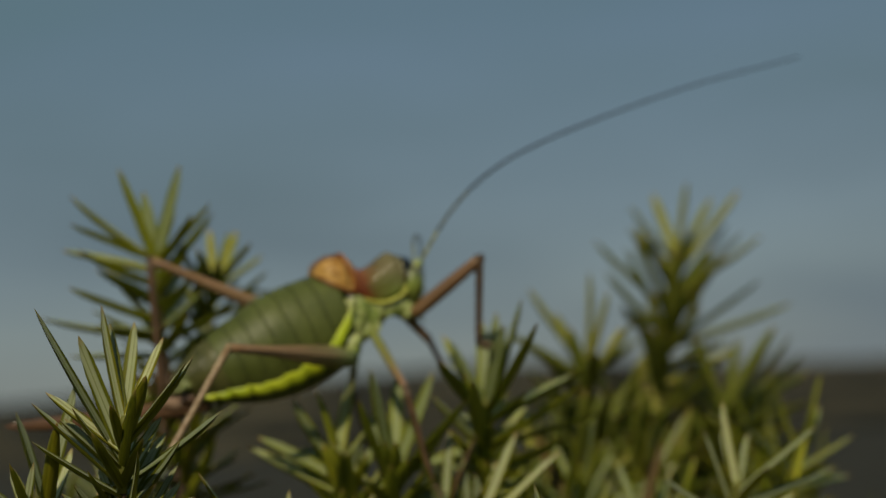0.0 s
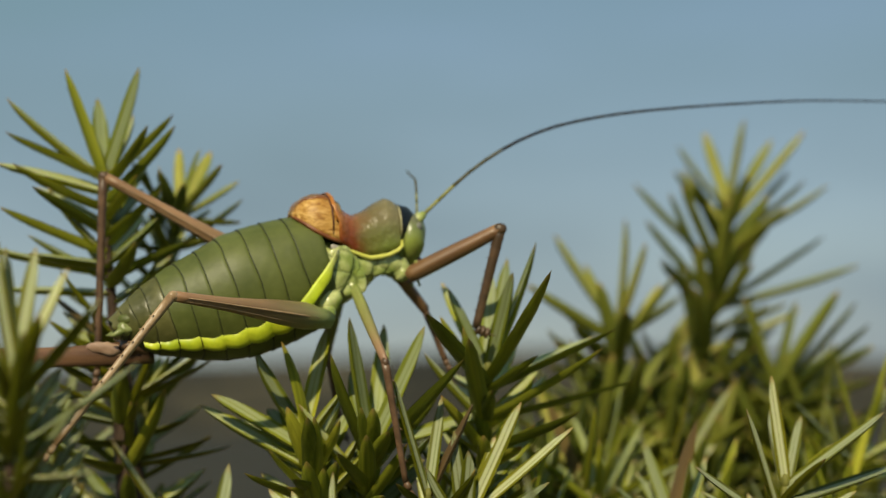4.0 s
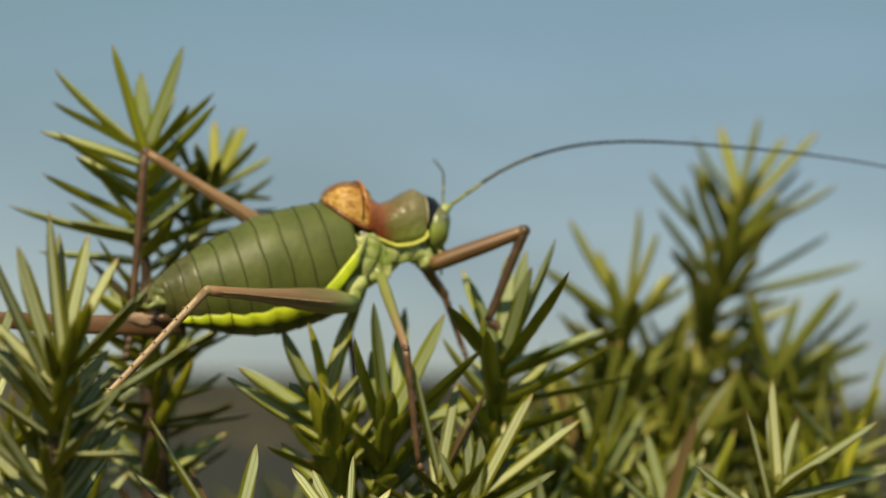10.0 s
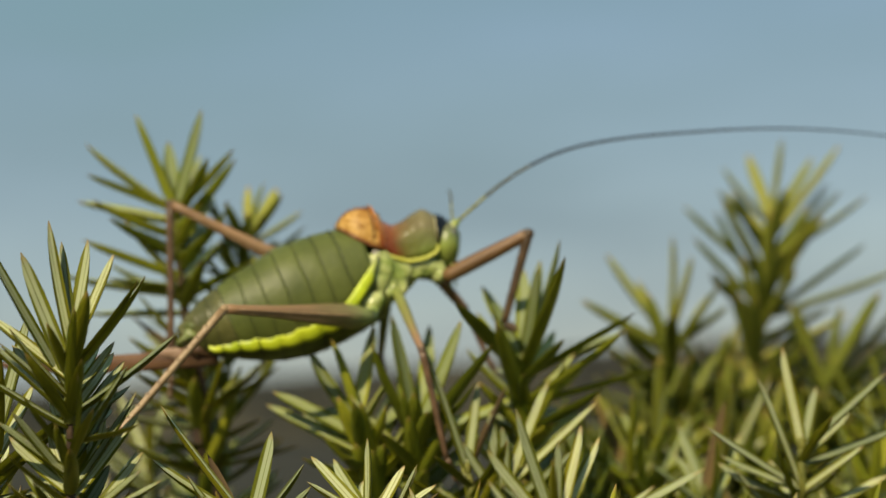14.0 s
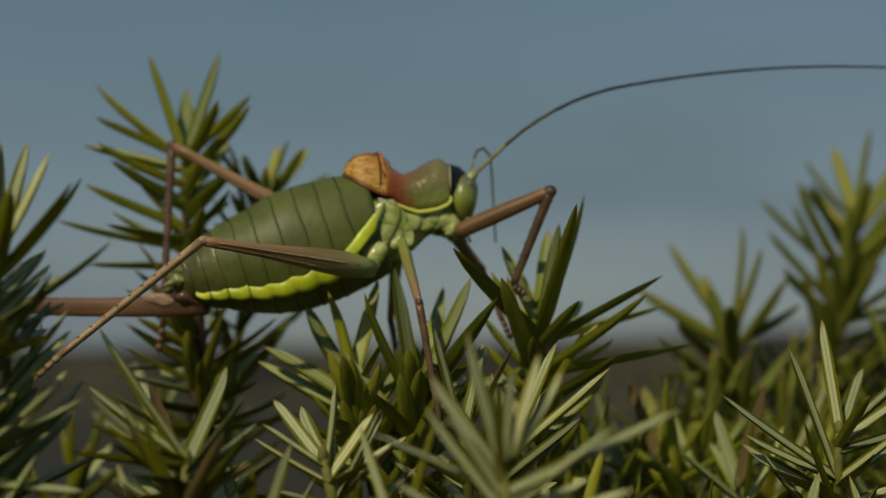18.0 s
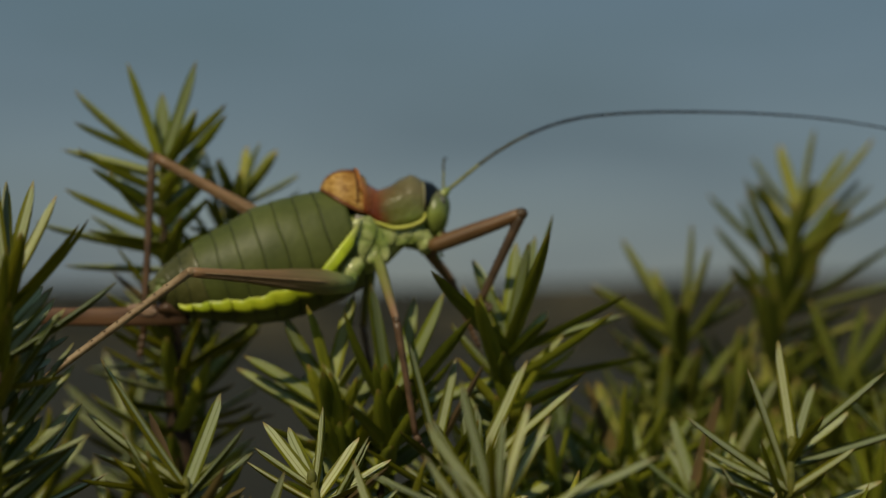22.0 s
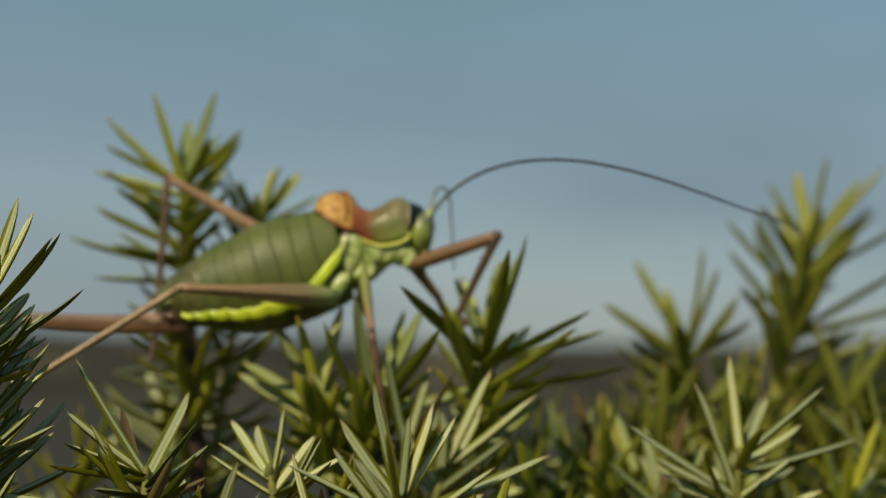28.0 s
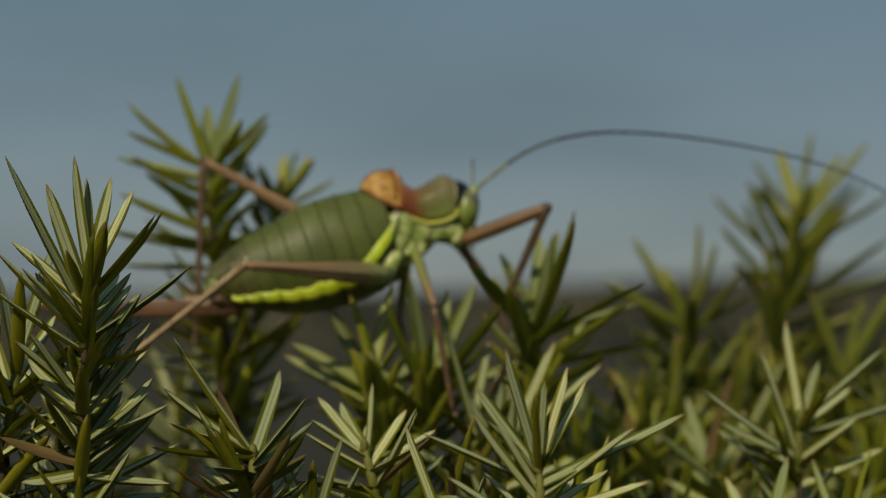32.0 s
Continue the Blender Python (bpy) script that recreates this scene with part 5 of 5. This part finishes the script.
leg("middle", (-3.9, -2.8, -8.4), (-2.8, -10.0, -14.9), (-0.9, -9.4, -25.2), (0.1, -9.2, -27.4), (M_MID, M_TIBIA), [0.56, 0.66, 0.60, 0.50, 0.42], [0.4, 0.34, 0.32, 0.3], spines=6)
leg("middle", (-4.0, 2.8, -8.4), (-4.4, 7.0, -14.4), (-3.0, 7.5, -21.5), (-2.4, 7.5, -22.6), (M_MID, M_TIBIA), [0.7, 0.7, 0.6, 0.5, 0.42], [0.36, 0.32, 0.3, 0.28], spines=5)
fore_femur, fore_tibia = leg("fore", FORE_HIP, FORE_KNEE, FORE_FOOT, (7.8, -3.4, -12.9), (M_FORE, M_FTIBIA), [0.74, 0.8, 0.78, 0.74, 0.66, 0.6], [0.52, 0.46, 0.42, 0.38], spines=6)
leg("fore", (1.4, 1.5, -7.4), (3.9, 2.6, -10.2), (5.9, 2.6, -15.0), (6.6, 2.4, -16.6), (M_FORE, M_TIBIA), [0.6, 0.6, 0.55, 0.5], [0.36, 0.3, 0.28], spines=4)

# ---- antennae: chains of short stiff pieces ----
PIECES, PIECE = 28, 1.929
ANT_ROOT = Vector((3.1, -0.72, -1.55))


def antenna_piece(k, n, length=PIECE):
    bm = bmesh.new()
    w = 0.165 * (1 - 0.62 * k / n) + 0.015
    tube(bm, [(-0.08, 0, 0), (length * 0.5, 0, 0), (length + 0.08, 0, 0)], [w, w * 0.98, w * 0.96], 7)
    return bm


M_ANT_PALE = mottled("antenna_pale", (0.16, 0.17, 0.04), (0.28, 0.27, 0.08), 900, 0.5, 0.4, 0.2)
M_ANT_MID = mottled("antenna_brown", (0.05, 0.055, 0.03), (0.10, 0.09, 0.045), 900, 0.5, 0.4, 0.2)
M_ANT_DARK = mottled("antenna_dark", (0.010, 0.013, 0.018), (0.024, 0.026, 0.032), 900, 0.5, 0.4, 0.2)
near_antenna = [part("antenna_segment", antenna_piece(k, PIECES), M_ANT_PALE if k < 2 else M_ANT_MID if k < 5 else M_ANT_DARK, cricket) for k in range(PIECES)]

# the other antenna points away behind the head and now and then curls over and hangs
FAR, FAR_PIECE = 14, 0.95
FAR_ROOT = Vector((2.75, 0.72, -1.4))
far_antenna = [part("antenna_segment", antenna_piece(k / 2 + 17, PIECES, FAR_PIECE), M_ANT_MID if k > 1 else M_ANT_PALE, cricket) for k in range(FAR)]
# seconds and how far it hangs: 0 points up and away, 1 is curled over
FAR_HANG = [(0, 0.8), (1, 0.8), (2, 0.9), (2.5, 0.6), (3, 0), (14, 0), (16.5, 0.8), (18, 1), (20.2, 1), (20.8, 0), (23.5, 0), (24.3, 0.4), (25, 1), (29.2, 1), (29.8, 0), (32, 0)]


def far_direction(j, hang):
    """Direction of the far antenna's piece j."""
    x = min(1.0, max(0.0, (j - 1.6) / 2))
    up = radians(80 - 71 * x)
    away = Vector((0.03 + 0.13 * x, math.cos(up), math.sin(up)))
    x = max(0.0, min(1.0, (j - 1) / 5))
    bow = radians(72 - 156 * x * x * (3 - 2 * x))
    over = Vector((0.52 * math.cos(bow) + 0.05, 0.45, math.sin(bow)))
    return away.lerp(over, hang).normalized()


# near antenna: seconds, its share of full length across the view (it bows towards the viewer), and its slope in degrees from root to tip
ANTENNA = [
    (0, 1.00, 53, 37, 21, 16, 14, 13, 9, 9),
    (1, 1.00, 50, 33, 23, 15, 13, 12, 9, 8),
    (2, 1.00, 49, 32, 21, 14, 13, 12, 11, 9),
    (3, 1.00, 44, 32, 14, 11, 8, 8, 6, 6),
    (4, 1.00, 43, 29, 13, 7, 5, 4, 1, 0),
    (7, 1.00, 41, 26, 9, 5, 2, 0, -1, -2),
    (8, 1.00, 41, 23, 10, 5, 2, 0, -2, -5),
    (9, 1.00, 38, 25, 9, 4, 1, -1, -2, -4),
    (10, 1.00, 38, 21, 7, 1, -1, -2, -5, -7),
    (11, 1.00, 38, 23, 6, 1, -1, -3, -8, -11),
    (12, 1.00, 40, 21, 7, 1, 0, -3, -7, -8),
    (13, 1.00, 40, 23, 7, 3, 0, -2, -6, -8),
    (14, 1.00, 39, 25, 8, 3, 2, -2, -6, -10),
    (17, 1.00, 45, 32, 16, 9, 7, 4, -2, -4),
    (18, 1.00, 44, 28, 11, 8, 5, 1, -2, -5),
    (19, 1.00, 44, 26, 8, 3, 1, -5, -8, -11),
    (20, 1.00, 43, 25, 8, 4, 1, -4, -7, -10),
    (21, 1.00, 42, 26, 9, 4, 1, -2, -7, -10),
    (22, 1.00, 40, 25, 7, 2, 0, -3, -8, -10),
    (23, 1.00, 42, 26, 8, 3, -1, -1, -3, -6),
    (24, 0.70, 33, 21, 4, -9, -8, -4, 2, 8),
    (25, 0.80, 41, 16, -3, -12, -13, -10, -6, -3),
    (28, 0.71, 41, 21, 2, -10, -15, -13, -5, 3),
    (29, 0.75, 40, 20, 1, -12, -13, -10, -9, -9),
    (30, 0.88, 39, 14, -5, -13, -11, -12, -15, -20),
    (31, 0.86, 42, 14, -3, -9, -10, -10, -10, -11),
    (32, 0.99, 39, 13, -2, -7, -9, -14, -22, -26),
]
# lift of the insect's front in degrees, settling in the first seconds
REAR_UP = [(0, 4.2), (0.5, 2.6), (1, 1.3), (2, 1.1), (3, 0.8), (4, 0.1), (7, 0), (32, 0)]
# knee of the near foreleg, near hind knee: seconds and offset upward in mm
FORE_LIFT = [(0, 1.6, -0.6), (1, 2.6, -1.2), (2, 2.4, -0.8), (3, 1.4, 0.1), (4, 0.6, 0), (7, 0, 0), (14, 0, 0), (18, -0.6, -0.3), (20, -1.0, -0.6), (25, -1.0, -0.6), (30, -1.3, -0.5), (32, -0.9, -0.4)]
FORE_STEP = [(0, 1.0, 0.6), (1, 0.9, 0.4), (2, 0.6, 0.0), (3, 0.2, -0.6), (4, 0.3, -0.5), (7, 0, 0), (14, 0, 0), (18, -0.4, 0), (20, -0.7, 0), (25, -0.7, 0), (30, -0.6, 0), (32, -0.5, 0)]
# direction of the near hind shin: seconds and lift of its foot in mm
HIND_STEP = [(0, 1.0), (9, 1.2), (14, 1.3), (17, 2.8), (18, 3.2), (20, 3.2), (29, 3.6), (32, 2.8)]
HIND_LIFT = [(0, 1.6), (1, 1.25), (2, 1.2), (3, 1.2), (4, 0.95), (7, 0.4), (9, 0.3), (10, -0.25), (14, -0.3), (17, 0.3), (18, 0), (19, -0.6), (20, -0.65), (22, -0.95), (23, -0.65), (24, -1.25), (28, -1.4), (30, -1.5), (31, -1.1), (32, -1.1)]


def motions():
    for thing in SWAYING:
        base = thing.matrix_basis.copy()
        walk(thing, [(t, m @ base) for t, m in SWAY])
    turn = Matrix.Translation((-0.024, 0, -0.010))
    ts, up = [r[0] for r in REAR_UP], [r[1] for r in REAR_UP]
    walk(cricket, [(t, m @ CRICKET @ turn @ pose(0, 0, 0, 0, -lerp(ts, up, t)) @ turn.inverted()) for t, m in SWAY])
    for k, ob in enumerate(near_antenna):
        rows = []
        for t, flat, *slopes in ANTENNA:
            q = ANT_ROOT.copy()
            spread = math.sqrt(max(0.0, 6 * (1 - flat)))
            for j in range(k + 1):
                a = radians(lerp([i * PIECES / 8 + PIECES / 16 for i in range(8)], slopes, j + 0.5))
                swing = spread * (2 * (j + 0.5) / PIECES - 1)
                d = Vector((math.cos(a) * math.cos(swing), math.sin(swing), math.sin(a) * math.cos(swing)))
                if j < k:
                    q += d * PIECE
            rows.append((t, aim(q, q + d)))
        walk(ob, rows)
    for k, ob in enumerate(far_antenna):
        rows = []
        for t, hang in FAR_HANG:
            q = FAR_ROOT.copy()
            for j in range(k):
                q += far_direction(j, hang) * FAR_PIECE
            rows.append((t, aim(q, q + far_direction(k, hang))))
        walk(ob, rows)
    rows_f, rows_t = [], []
    for (t, dz, dx), (_, sx_, sz_) in zip(FORE_LIFT, FORE_STEP):
        hip, knee = Vector(FORE_HIP), Vector(FORE_KNEE) + Vector((dx, 0, dz))
        m = aim(hip, knee)
        lf = (Vector(FORE_KNEE) - hip).length
        knee = hip + (knee - hip).normalized() * lf
        foot = Vector(FORE_FOOT) + Vector((sx_, 0, sz_))
        rows_f.append((t, m))
        rows_t.append((t, aim(knee, foot)))
    walk(fore_femur, rows_f)
    walk(fore_tibia, rows_t)
    rows_f, rows_t = [], []
    for t, dz in HIND_LIFT:
        hip, knee = Vector(HIND_HIP), Vector(HIND_KNEE) + Vector((0, 0, dz))
        lf = (Vector(HIND_KNEE) - hip).length
        knee2 = hip + (knee - hip).normalized() * lf
        rows_f.append((t, aim(hip, knee)))
        step = lerp([r[0] for r in HIND_STEP], [r[1] for r in HIND_STEP], t)
        rows_t.append((t, aim(knee2, Vector(HIND_FOOT) + Vector((0, 0, step)))))
    walk(hind_femur, rows_f)
    walk(hind_tibia, rows_t)


motions()
